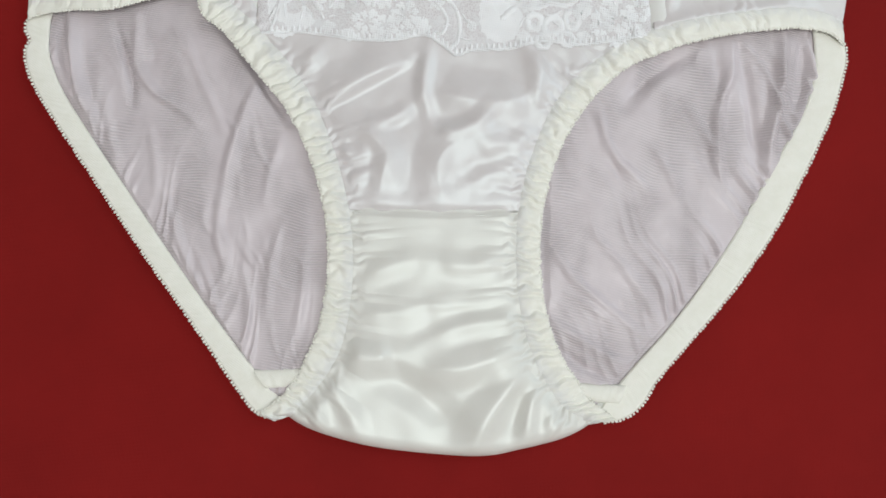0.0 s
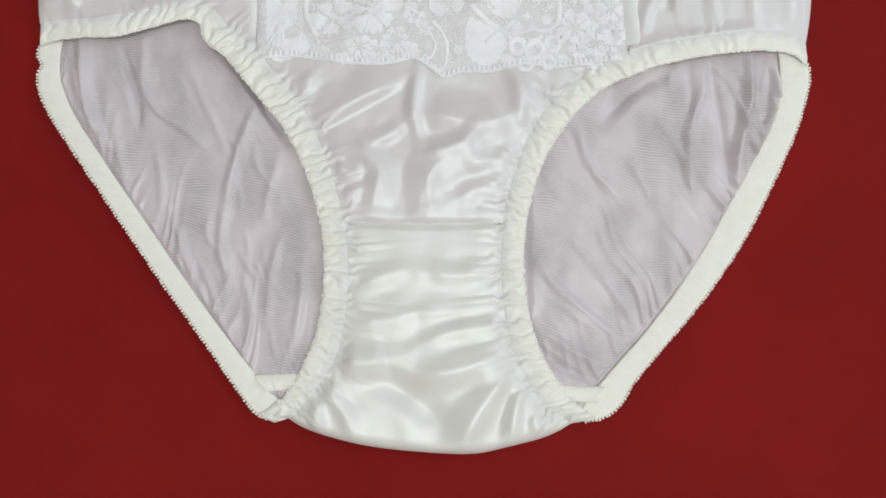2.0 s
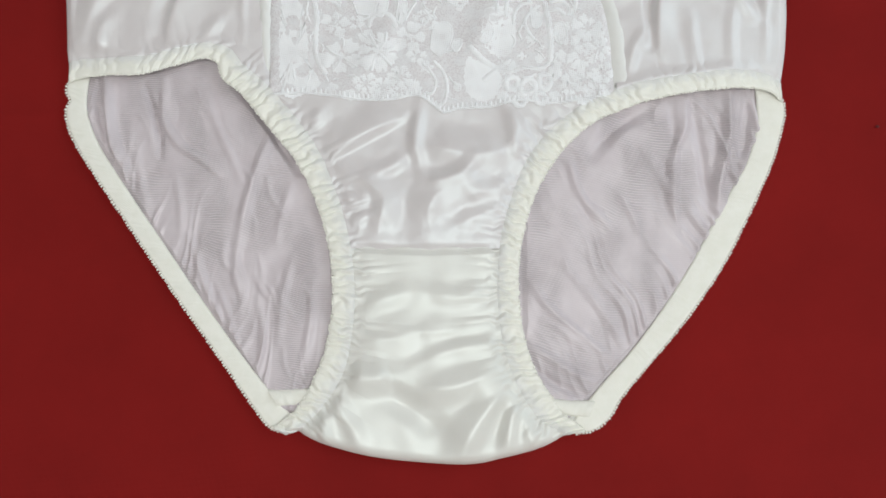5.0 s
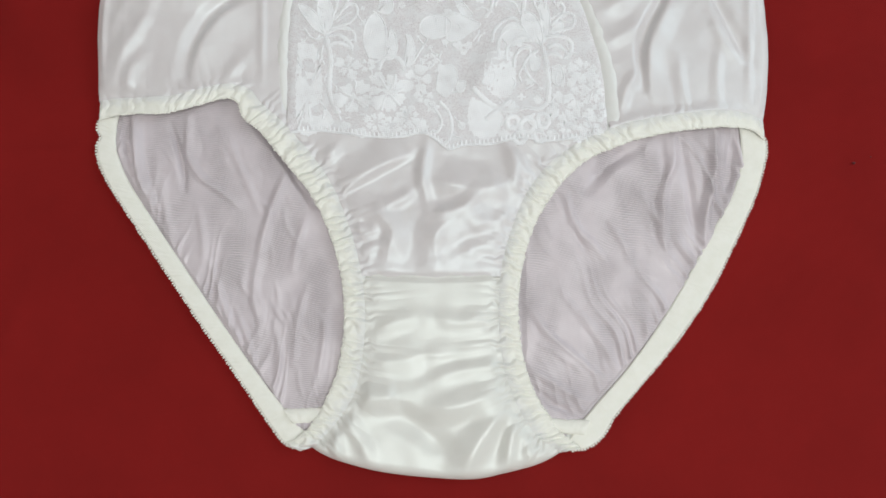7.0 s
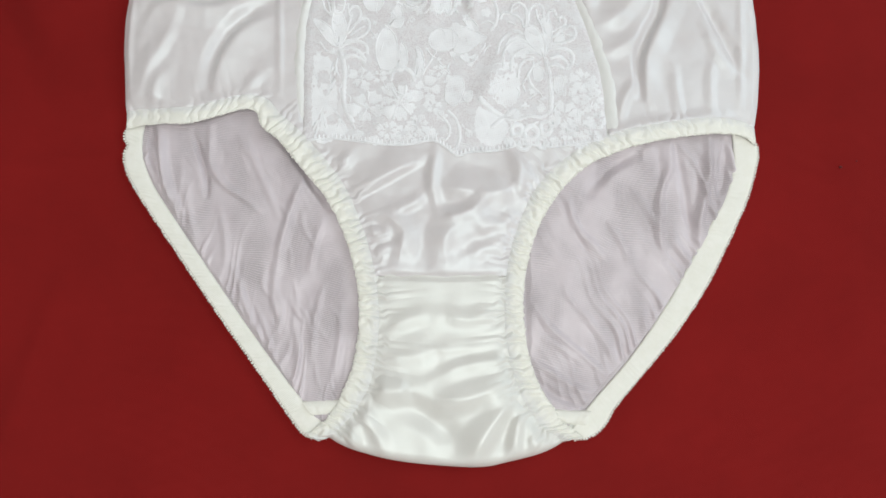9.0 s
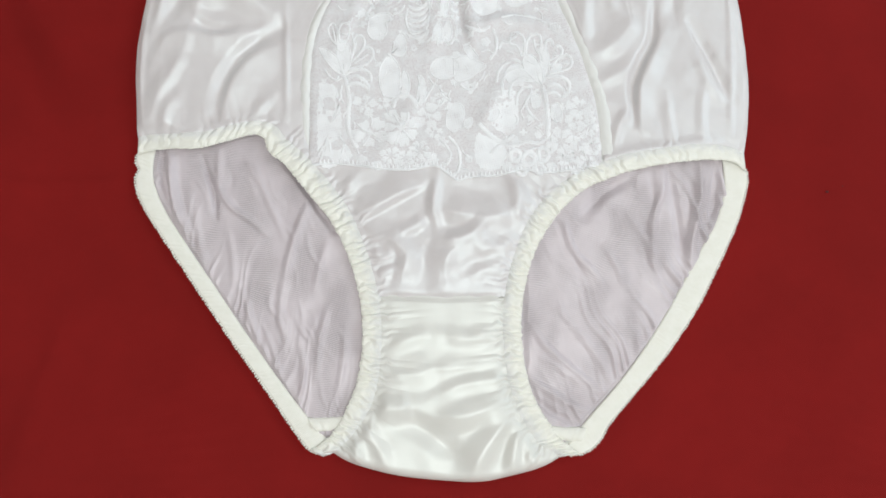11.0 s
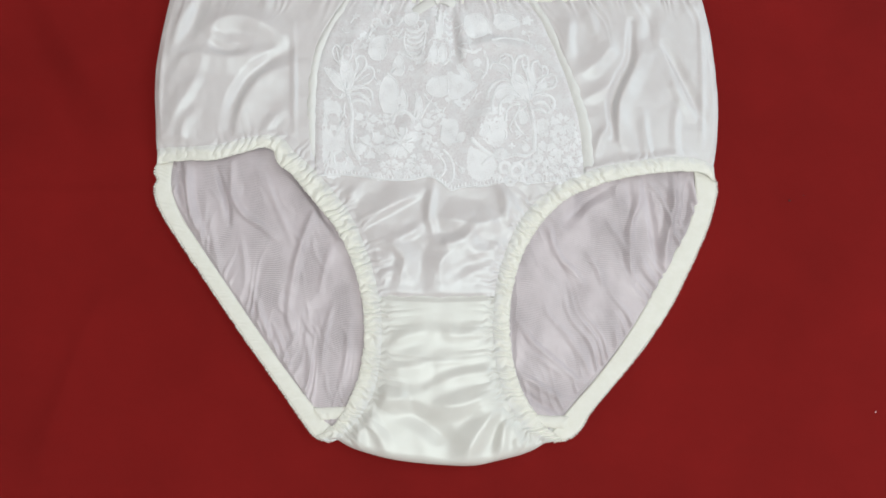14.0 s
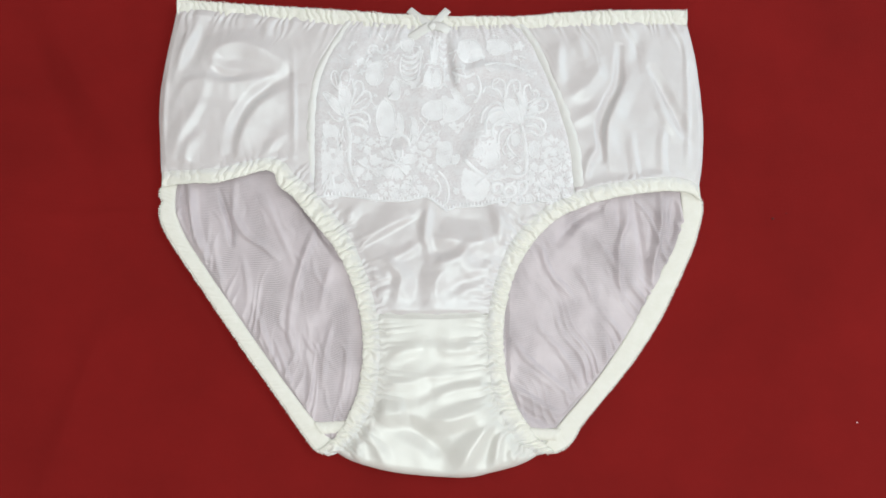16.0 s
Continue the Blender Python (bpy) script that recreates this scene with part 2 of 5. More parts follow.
class Drawn:
    """The ruching of an elastic: lumps along it that run on into the cloth beside it."""

    def __init__(self, inner, outer, pitches, seed, lean=0.0, lift=(0, 0), strength=(1, 1)):
        self.n = 420
        self.inner, self.outer = spline(inner, self.n), spline(outer, self.n)
        self.run = length(self.inner)
        rng = np.random.RandomState(seed)
        step = np.interp(np.linspace(0, 1, self.n), np.linspace(0, 1, len(pitches)), pitches)
        self.phase = np.cumsum(self.run / self.n / step)
        self.phase += 0.35 * np.sin(self.phase * 0.83 + seed) + 0.2 * np.sin(self.phase * 2.17)
        self.size = rng.uniform(0.35, 1.0, 400)
        self.far = rng.uniform(0.0030, 0.0090, 400)
        self.strength = np.interp(np.linspace(0, 1, self.n), np.linspace(0, 1, len(strength)), strength)
        self.lean, self.rise = lean, np.interp(np.linspace(0, 1, self.n), np.linspace(0, 1, len(lift)), lift)

    def lumps(self, at, v):
        """Height 0 to about 1, and how far each lump runs on. at: 0 to 1 along; v: 0 at the inner edge, 1 at the outer."""
        p = np.interp(at, np.linspace(0, 1, self.n), self.phase)
        w = np.minimum(v, 1.6)
        q = p + self.lean * w + 0.16 * np.sin(w * 5.2 + p * 0.9) + 0.10 * np.sin(w * 9.5 - p * 1.7) + 5
        k = np.clip(q.astype(int), 0, 399)
        f = q - k
        big = (1 - np.abs(2 * f - 1) ** 1.7) * self.size[k]
        q2 = 2.3 * p - 0.8 * w + 0.3 * np.sin(w * 7 + p) + 9
        k2 = np.clip(q2.astype(int), 0, 399)
        small = (1 - np.abs(2 * (q2 - k2) - 1) ** 2) * self.size[399 - k2]
        force = np.interp(at, np.linspace(0, 1, self.n), self.strength)
        return force * (0.85 * big + 0.22 * small * np.exp(-np.maximum(v - 0.7, 0) * 3)), self.far[k]

    def meet(self, x, y, z, level=0.0070, high=0.0020):
        """Lets a sheet run into the ruching along the outer edge."""
        best, at, side = np.full(x.shape, 9.0), np.zeros_like(x), np.zeros_like(x)
        out = self.outer - self.inner
        wide, way = np.linalg.norm(out, axis=1), np.gradient(self.outer, axis=0)
        for k in range(self.n):
            dx, dy = x - self.outer[k, 0], y - self.outer[k, 1]
            d = np.hypot(dx, dy)
            near = d < best
            best = np.where(near, d, best)
            at = np.where(near, (k + (dx * way[k, 0] + dy * way[k, 1]) / (way[k] @ way[k])) / (self.n - 1), at)
            side = np.where(near, (dx * out[k, 0] + dy * out[k, 1]) / wide[k], side)
        off = np.where(side < 0, -best, best)
        lump, far = self.lumps(at, 1 + off / 0.0105)
        w = np.exp(-((np.maximum(off, 0) / 0.0045) ** 2))
        z = z * (1 - w) + w * (level + np.interp(at, np.linspace(0, 1, self.n), self.rise))
        z = z + high * (lump - 0.3) * np.exp(-np.maximum(off, 0) / far)
        return z - 0.0016 * np.clip(-off / 0.002, 0, 1)

    def band(self, name, material, parent, label, level=0.0067, high=0.0026, arch=0.0004, across=21, over=1.22):
        """The elastic itself. Returns the object and its inner and outer edges."""
        rows = int(self.run / 0.00045)
        at = np.linspace(0, 1, rows)
        a = np.stack([np.interp(at, np.linspace(0, 1, self.n), self.inner[:, k]) for k in (0, 1)], 1)
        b = np.stack([np.interp(at, np.linspace(0, 1, self.n), self.outer[:, k]) for k in (0, 1)], 1)
        v = np.linspace(0, over, across)[None, :]
        lump, _ = self.lumps(np.broadcast_to(at[:, None], (rows, across)), np.broadcast_to(v, (rows, across)))
        push = (lump[:, :1] - 0.4) * 0.0007 * (1 - np.clip(v / 0.4, 0, 1))
        side = (b - a) / np.linalg.norm(b - a, axis=1)[:, None]
        xy = a[:, None] + (b - a)[:, None] * v[..., None] - side[:, None] * push[..., None]
        z = level + 0.0002 + arch * np.sin(np.pi * np.clip(v, 0, 1)) ** 0.6 + high * (lump - 0.3) * (0.55 + 0.45 * np.clip(v / 0.3, 0, 1))
        z[:, 0] -= 0.0005
        z = z - 0.0013 * np.clip((v - 0.95) / 0.27, 0, 1)
        z = z + np.interp(at, np.linspace(0, 1, self.n), self.rise)[:, None]
        ob = sheet(name, xy[..., 0], xy[..., 1], z, material, parent, label, 0.0009)
        mark = ob.data.attributes.new("across", "FLOAT", "POINT")
        place = np.empty(len(ob.data.vertices) * 3)
        ob.data.vertices.foreach_get("co", place)
        place = place.reshape(rows, across, 3)
        same = np.hypot(*(place[0, 0, :2] - xy[0, 0])) < np.hypot(*(place[0, 0, :2] - xy[0, -1]))
        mark.data.foreach_set("value", np.broadcast_to(v if same else v[:, ::-1], z.shape).ravel().astype(np.float32))
        return ob, np.c_[xy[:, 0], z[:, 0]], np.c_[xy[:, -1], z[:, -1]]


def gather(along, off, run, pitch, amp, reach, seed, sharp=False):
    """Puckers that start at a drawn-in edge. along: 0 to 1 on it; off: metres away from it."""
    rng = np.random.RandomState(seed)
    n = run / pitch
    along = along + 0.25 * pitch / run * np.sin(off * 160 + along * 23)
    phase = along * n + 0.35 * np.sin(along * n * 0.9 + rng.uniform(0, 6)) + 0.25 * np.sin(along * n * 2.3 + rng.uniform(0, 6))
    vary = 0.65 + 0.35 * np.sin(along * n * 1.7 + rng.uniform(0, 6))
    far = reach * (0.7 + 0.5 * np.sin(along * n * 1.1 + rng.uniform(0, 6)))
    wave = np.sin(2 * np.pi * phase)
    if sharp:
        wave = 2 * (0.5 + 0.5 * wave) ** 3 - 0.6
    return amp * vary * wave * np.exp(-np.maximum(off, 0) / np.maximum(far, 0.3 * reach))


def link(name, me, material, parent, label="", smooth=True):
    me.materials.append(material)
    if smooth:
        me.polygons.foreach_set("use_smooth", [True] * len(me.polygons))
    ob = new(name, me)
    ob.parent = parent
    return tagged(ob, label)


def sheet(name, x, y, z, material, parent, label="", thick=0.0004):
    if np.median(np.gradient(x, axis=1) * np.gradient(-y, axis=0) + np.gradient(x, axis=0) * np.gradient(y, axis=1)) < 0:
        x, y, z = x[:, ::-1], y[:, ::-1], z[:, ::-1]
    nv, nu = x.shape
    idx = np.arange(nv * nu).reshape(nv, nu)
    faces = np.stack([idx[1:, :-1], idx[1:, 1:], idx[:-1, 1:], idx[:-1, :-1]], -1).reshape(-1, 4)
    me = bpy.data.meshes.new(name)
    me.from_pydata(np.stack([x, y, z], -1).reshape(-1, 3).tolist(), [], faces.tolist())
    ob = link(name, me, material, parent, label)
    if thick:
        mod = ob.modifiers.new("thickness", "SOLIDIFY")
        mod.thickness, mod.offset = thick, -1
    return ob


def part(name, bm, material, parent, label=""):
    me = bpy.data.meshes.new(name)
    bm.to_mesh(me)
    bm.free()
    return link(name, me, material, parent, label)


def ribbon(name, inner, outer, z0, material, parent, label="", arch=0.0015, amp=0.0, pitch=0.004, seed=1, across=13, ends=None, skirt=0.0008, swell=0.6):
    """A band between two lines, rounded across, with cross puckers. ends: extra height along it. Returns the object and its inner and outer lines."""
    run = length(spline(inner, 60))
    n = max(60, int(run / min(pitch / 9, 0.0012)))
    a, b = spline(inner, n), spline(outer, n)
    rng = np.random.RandomState(seed)
    s, v = np.linspace(0, 1, n)[:, None], np.linspace(0, 1, across)[None, :]
    count = run / pitch
    phase = s * count + 0.5 * np.sin(s * count * 0.8 + rng.uniform(0, 6)) + 0.3 * np.sin(s * count * 2.1 + rng.uniform(0, 6))
    zig = 0.12 * np.sin(v * 9 + s * count * 0.6)
    wave = np.sin(2 * np.pi * (phase + zig))
    vary = 0.7 + 0.3 * np.sin(s * count * 1.3 + rng.uniform(0, 6))
    xy = a[:, None] * (1 - v[..., None]) + b[:, None] * v[..., None]
    z = z0 + arch * np.sin(np.pi * v) ** swell + amp * vary * wave * (0.35 + 0.65 * np.sin(np.pi * v))
    if ends is not None:
        z = z + np.interp(s, np.linspace(0, 1, len(ends)), ends)
    z[:, 0] -= min(max(skirt, 0.0002), 0.0004)
    z[:, -1] -= skirt
    ob = sheet(name, xy[..., 0], xy[..., 1], z, material, parent, label, 0.0009)
    return ob, np.c_[a, z[:, 0]], np.c_[b, z[:, -1]]


def picots(line, parent, pitch=0.0022, size=0.00095, out=0.0003, side=1, seed=3):
    """Tiny loops of thread along an edge."""
    rng = np.random.RandomState(seed)
    n = max(4, int(length(line) / pitch))
    p = spline(line[:: max(1, len(line) // 120)], n)
    d = np.gradient(p[:, :2], axis=0)
    d /= np.linalg.norm(d, axis=1)[:, None]
    p[:, 0] += side * out * -d[:, 1]
    p[:, 1] += side * out * d[:, 0]
    rings, seg = 5, 7
    verts, faces = [], []
    for k, (x, y, z) in enumerate(p):
        r = size * rng.uniform(0.8, 1.15)
        base = len(verts)
        cx, cy, cz = x + rng.uniform(-1, 1) * 0.0002, y + rng.uniform(-1, 1) * 0.0002, max(z + 0.0002, r * 0.5)
        for i in range(rings):
            th = math.pi * (i + 0.5) / rings
            for j in range(seg):
                ph = 2 * math.pi * j / seg
                verts.append((cx + r * math.sin(th) * math.cos(ph), cy + r * math.sin(th) * math.sin(ph), cz + 0.5 * r * math.cos(th)))
        for i in range(rings - 1):
            for j in range(seg):
                q = base + i * seg
                faces.append((q + j, q + seg + j, q + seg + (j + 1) % seg, q + (j + 1) % seg))
        faces.append(tuple(base + j for j in range(seg)))
    me = bpy.data.meshes.new("picot_edging")
    me.from_pydata(verts, [], faces)
    return tagged(link("picot_edging", me, ELASTIC, parent, "fine looped picot edging"), kind="stuff")


# ---- the room, out of view: plain walls, floor and ceiling, added to bounce light ----
def slab(name, lo, hi, material):
    bm = bmesh.new()
    bmesh.ops.create_cube(bm, size=1)
    for v in bm.verts:
        v.co = [(lo[k] + hi[k]) / 2 + v.co[k] * (hi[k] - lo[k]) for k in range(3)]
    ob = part(name, bm, material, None)
    ob.data.polygons.foreach_set("use_smooth", [False] * len(ob.data.polygons))
    return tagged(ob, kind="structure")


slab("floor", (-1.9, -1.7, -0.06), (1.9, 2.1, -0.006), BOARDS)
slab("ceiling", (-1.9, -1.7, 2.4), (1.9, 2.1, 2.5), BOUNCE_PAINT)
slab("wall_south", (-1.9, -1.7, -0.006), (1.9, -1.6, 2.4), BOUNCE_PAINT)
slab("wall_west", (-1.9, -1.6, -0.006), (-1.8, 2.0, 2.4), BOUNCE_PAINT)
slab("wall_north", (-1.9, 2.0, -0.006), (1.9, 2.1, 2.4), BOUNCE_PAINT)
bm = bmesh.new()
for lo, hi in (((1.8, -1.6, -0.006), (1.9, 2.0, 0.85)), ((1.8, -1.6, 2.05), (1.9, 2.0, 2.4)), ((1.8, -1.6, 0.85), (1.9, 0.1, 2.05)), ((1.8, 1.5, 0.85), (1.9, 2.0, 2.05))):
    made = bmesh.ops.create_cube(bm, size=1)["verts"]
    for v in made:
        v.co = [(lo[k] + hi[k]) / 2 + v.co[k] * (hi[k] - lo[k]) for k in range(3)]
east = tagged(part("wall_east", bm, BOUNCE_PAINT, None), kind="structure")
east.data.polygons.foreach_set("use_smooth", [False] * len(east.data.polygons))

# ---- the red cloth ----
gx, gy = np.meshgrid(np.linspace(-1.0, 1.0, 400), np.linspace(0.8, -0.8, 320))
gz = 0.00035 * ripple(gx, gy, 0.22, 5) + 0.0001 * ripple(gx, gy, 0.05, 6)
gz += 1.6 * ridges(gx, gy, [
    ((-0.2997, 0.0196), (-0.2012, 0.0265), 0.0016, 0.004), ((-0.3030, 0.1666), (-0.2379, 0.0438), -0.0018, 0.011), ((-0.2872, 0.1754), (-0.2219, 0.0768), 0.0012, 0.009), ((-0.3088, 0.1106), (-0.2489, 0.0915), 0.0010, 0.006), ((-0.2662, -0.1681), (-0.2246, -0.0481), 0.0010, 0.006),
    ((0.2188, 0.1313), (0.3338, 0.1530), 0.0007, 0.008), ((0.2212, -0.0819), (0.3148, -0.0512), 0.0006, 0.010), ((0.2582, 0.1575), (0.2426, -0.1652), 0.0004, 0.012),
])
gz -= 0.0012
cloth = sheet("red_cloth", gx, gy, np.minimum(gz, 0.0008), RED, None, thick=0.001)
tagged(cloth, "plain dark red cotton cloth spread flat with faint creases", "cloth", kind="structure")

# ---- the briefs ----
briefs = tagged(new("briefs"), "white satin briefs with lace front and cream elastic, laid flat", "underwear")

def back_folds(x, y):
    fold = Folds(x, y, 0.62)
    fold(-3.2, 5, 2.5, (-0.1772, 0.0457), (-0.1757, 0.0292), (-0.1702, 0.0113))
    fold(3.6, 3, 7, (-0.1584, -0.0079), (-0.1645, 0.0039), (-0.1683, 0.0157), (-0.1702, 0.0307), (-0.1716, 0.0458))
    fold(-2.8, 3, 3, (-0.1509, 0.0413), (-0.1463, 0.0278), (-0.142, 0.0144), (-0.1407, 0.0011))
    fold(1.8, 3, 5, (-0.1092, -0.0083), (-0.1197, 0.0004), (-0.1301, 0.007), (-0.1375, 0.0174), (-0.1401, 0.0279), (-0.1404, 0.0444))
    fold(1.1, 5, 3, (-0.0968, -0.0119), (-0.1023, 0.0013), (-0.1101, 0.0176), (-0.1182, 0.037))
    fold(1.9, 5, 6, (-0.0972, -0.044), (-0.0954, -0.0309), (-0.0917, -0.0148), (-0.0864, 0.0014), (-0.0807, 0.0155))
    fold(1.0, 4, 4, (-0.1452, -0.0269), (-0.1507, -0.0108), (-0.1534, 0.0084))
    fold(0.9, 4, 4, (-0.1281, -0.0398), (-0.1287, -0.0253), (-0.1324, -0.0077))
    fold(0.9, 4, 4, (-0.0778, -0.0438), (-0.0753, -0.0308), (-0.0708, -0.0132))
    fold(1.2, 5, 5, (-0.0942, -0.076), (-0.0987, -0.0578), (-0.0975, -0.0408))
    fold(1.1, 4, 4, (-0.0756, -0.0964), (-0.0737, -0.0732), (-0.069, -0.0524))
    fold(1.0, 4, 4, (-0.0855, -0.1092), (-0.0834, -0.0913), (-0.0866, -0.0733))
    fold(1.1, 4, 4, (-0.107, -0.0812), (-0.1154, -0.0631), (-0.1241, -0.0396))
    fold(0.9, 4, 4, (-0.0625, -0.1065), (-0.0591, -0.086), (-0.0583, -0.0654))
    fold(1.0, 4, 3, (-0.096, -0.0991), (-0.1018, -0.0812), (-0.1088, -0.0657))
    fold(1.5, 5, 3, (0.0993, -0.0391), (0.0923, -0.0297), (0.0838, -0.021), (0.0791, -0.0094), (0.0769, 0.0024))
    fold(1.8, 6, 4, (0.1329, -0.0367), (0.1321, -0.0134), (0.1336, 0.0042), (0.1387, 0.0161), (0.1401, 0.0325))
    fold(-1.5, 5, 5, (0.1428, 0.0355), (0.1465, 0.0117), (0.149, -0.0089), (0.1512, -0.0308))
    fold(3.4, 6, 4, (0.1553, -0.0279), (0.156, -0.0148), (0.1625, 0.0148), (0.1636, 0.0372))
    fold(-3.2, 6, 4, (0.1734, 0.0357), (0.1712, 0.0148), (0.1674, -0.0015))
    fold(0.9, 4, 3, (0.1312, -0.0207), (0.1229, -0.0062), (0.1167, 0.0041))
    fold(1.0, 4, 3, (0.1135, -0.0426), (0.1095, -0.0296), (0.1018, -0.0166))
    fold(1.0, 4, 3, (0.1478, -0.0381), (0.141, -0.0265), (0.1372, -0.0119))
    fold(1.5, 5, 3, (0.1007, -0.1086), (0.0831, -0.0939), (0.0661, -0.0792), (0.0562, -0.0659))
    fold(1.7, 5, 4, (0.0913, -0.1178), (0.0802, -0.1135), (0.0645, -0.1042), (0.0521, -0.0958))
    fold(-1.8, 4, 4, (0.0827, -0.1243), (0.067, -0.1173), (0.0553, -0.1076))
    fold(1.3, 5, 3, (0.1048, -0.1), (0.0939, -0.0817), (0.0841, -0.0684))
    fold(1.0, 4, 3, (0.1102, -0.0954), (0.1071, -0.0842), (0.1015, -0.067))
    fold(0.9, 3, 3, (0.1224, -0.0828), (0.1194, -0.0669))
    fold(1.0, 4, 3, (0.0882, -0.1041), (0.0778, -0.095), (0.0621, -0.0845))
    fold(-3.5, 9, 5, (-0.1037, 0.0416), (-0.0916, 0.0297), (-0.0795, 0.0133), (-0.0674, -0.0059))
    fold(-2.5, 8, 8, (0.0899, 0.0039), (0.1032, 0.0189), (0.1179, 0.0264))
    fold.crinkles(26, 61, (-0.115, -0.030), (0.055, 0.060), -78)
    fold.crinkles(18, 62, (-0.085, -0.085), (0.030, 0.035), -70)
    fold.crinkles(34, 63, (0.105, -0.040), (0.050, 0.060), -58)
    fold.crinkles(16, 64, (0.150, 0.005), (0.025, 0.030), -86)
    return fold.z


# back panel: the far layer, seen from inside through the leg openings
bx, by, bu, bv = coons(
    [(-0.1849, 0.1775), (-0.0927, 0.1731), (0.0031, 0.1682), (0.0993, 0.1708), (0.1875, 0.1708)],
    [(-0.0741, -0.1359), (-0.0443, -0.1406), (0.0016, -0.1432), (0.0514, -0.1425), (0.0792, -0.1379)],
    [(-0.1849, 0.1775), (-0.1916, 0.1426), (-0.1933, 0.1019), (-0.1907, 0.0560), (-0.1853, 0.0265), (-0.1661, -0.0050), (-0.1432, -0.0388), (-0.1146, -0.0797), (-0.0907, -0.1122), (-0.0741, -0.1359)],
    [(0.1875, 0.1708), (0.1931, 0.1422), (0.1956, 0.1054), (0.1936, 0.0631), (0.1861, 0.0238), (0.1720, -0.0066), (0.1524, -0.0405), (0.1250, -0.0813), (0.0984, -0.1155), (0.0792, -0.1379)], 440, 440)
zb = 0.0030 + 0.0006 * np.sin(np.pi * bu) ** 0.5
zb += 1.5 * relax(back_folds(bx, by), 3)
hem_l = spline([(-0.1821, 0.0256), (-0.1575, -0.0131), (-0.1185, -0.0674), (-0.0821, -0.1153), (-0.0696, -0.1307), (-0.0626, -0.1390)], 60)
hem_r = spline([(0.1781, 0.0168), (0.1598, -0.0186), (0.1357, -0.0596), (0.1059, -0.0996), (0.0806, -0.1296)], 60)


def off_line(x, y, line):
    d = np.full(x.shape, 9.0)
    for px, py in line:
        d = np.minimum(d, np.hypot(x - px, y - py))
    return d


off_l, off_r = off_line(bx, by, hem_l), off_line(bx, by, hem_r)
zb += gather((bx * 0.97 - by * 0.22 + 0.2) / 0.2, off_l, 0.2, 0.0066, 0.0011, 0.012, 11, True)
zb += gather((bx * 0.90 + by * 0.44 + 0.2) / 0.4, off_r, 0.4, 0.0078, 0.0013, 0.024, 12, True)
zb += 0.00016 * ripple(bx, by, 0.02, 8)
zb = np.maximum(zb, 0.0006)
rim_l = spline([(-0.1892, 0.0416), (-0.1914, 0.0208), (-0.1654, -0.0218), (-0.1263, -0.0766), (-0.0892, -0.1268), (-0.0802, -0.1381), (-0.0733, -0.1418)], 80)
rim_r = spline([(0.1868, 0.0365), (0.1919, 0.0184), (0.1714, -0.0267), (0.1330, -0.0852), (0.0997, -0.1223), (0.0837, -0.1405)], 80)
under = np.minimum(off_line(bx, by, rim_l), off_line(bx, by, rim_r))
covered = np.clip((np.abs(bx - 0.006) - 0.045) / 0.02, 0, 1) * np.clip((0.062 - by) / 0.01, 0, 1)
zb = np.minimum(zb, 0.0016 + 0.0030 * covered + 0.0012 * np.clip((0.062 - by) / 0.01, 0, 1) + 0.0028 * covered * np.clip((0.050 - by) / 0.012, 0, 1))
zb = np.minimum(zb, 0.0020 + np.maximum(under - 0.0105, 0) * 1.2)
sheet("back_panel", bx, by, zb, KNIT, briefs, "sheer pale mauve-white tricot back, inside showing")

# cream flat bands round the back of the leg openings
band_l, _, bl = ribbon("leg_band",
    [(-0.1795, 0.0480), (-0.1806, 0.0440), (-0.1815, 0.0362), (-0.1806, 0.0248), (-0.1738, 0.0086), (-0.1590, -0.0138), (-0.1404, -0.0400), (-0.1200, -0.0685), (-0.0999, -0.0955), (-0.0833, -0.1164), (-0.0700, -0.1311), (-0.0626, -0.1390)],
    [(-0.1845, 0.0480), (-0.1890, 0.0455), (-0.1925, 0.0415), (-0.1925, 0.0368), (-0.1903, 0.0325), (-0.1923, 0.0277), (-0.1909, 0.0184), (-0.1835, 0.0042), (-0.1654, -0.0218), (-0.1459, -0.0494), (-0.1263, -0.0766), (-0.1062, -0.1034), (-0.0892, -0.1268), (-0.0802, -0.1381), (-0.0733, -0.1418)],
    0.0030, ELASTIC, briefs, "flat cream elastic band round the back leg", arch=0.0005, amp=0.00008, pitch=0.004, seed=2, skirt=0.0002)
picots(bl, band_l, side=-1, seed=31, size=0.0007, pitch=0.0017, out=0.00025)
band_r, _, br = ribbon("leg_band",
    [(0.1776, 0.0420), (0.1784, 0.0316), (0.1776, 0.0164), (0.1715, -0.0010), (0.1609, -0.0194), (0.1497, -0.0385), (0.1368, -0.0604), (0.1222, -0.0816), (0.1071, -0.1007), (0.0922, -0.1169), (0.0818, -0.1289), (0.0753, -0.1378)],
    [(0.1850, 0.0420), (0.1890, 0.0375), (0.1928, 0.0319), (0.1933, 0.0255), (0.1915, 0.0176), (0.1856, -0.0003), (0.1725, -0.0275), (0.1555, -0.0582), (0.1350, -0.0860), (0.1165, -0.1073), (0.1020, -0.1238), (0.0947, -0.1350), (0.0868, -0.1409), (0.0775, -0.1427)],
    0.0030, ELASTIC, briefs, "flat cream elastic band round the back leg", arch=0.0005, amp=0.00008, pitch=0.004, seed=4, skirt=0.0002)
picots(br, band_r, seed=32, size=0.0007, pitch=0.0017, out=0.00025)

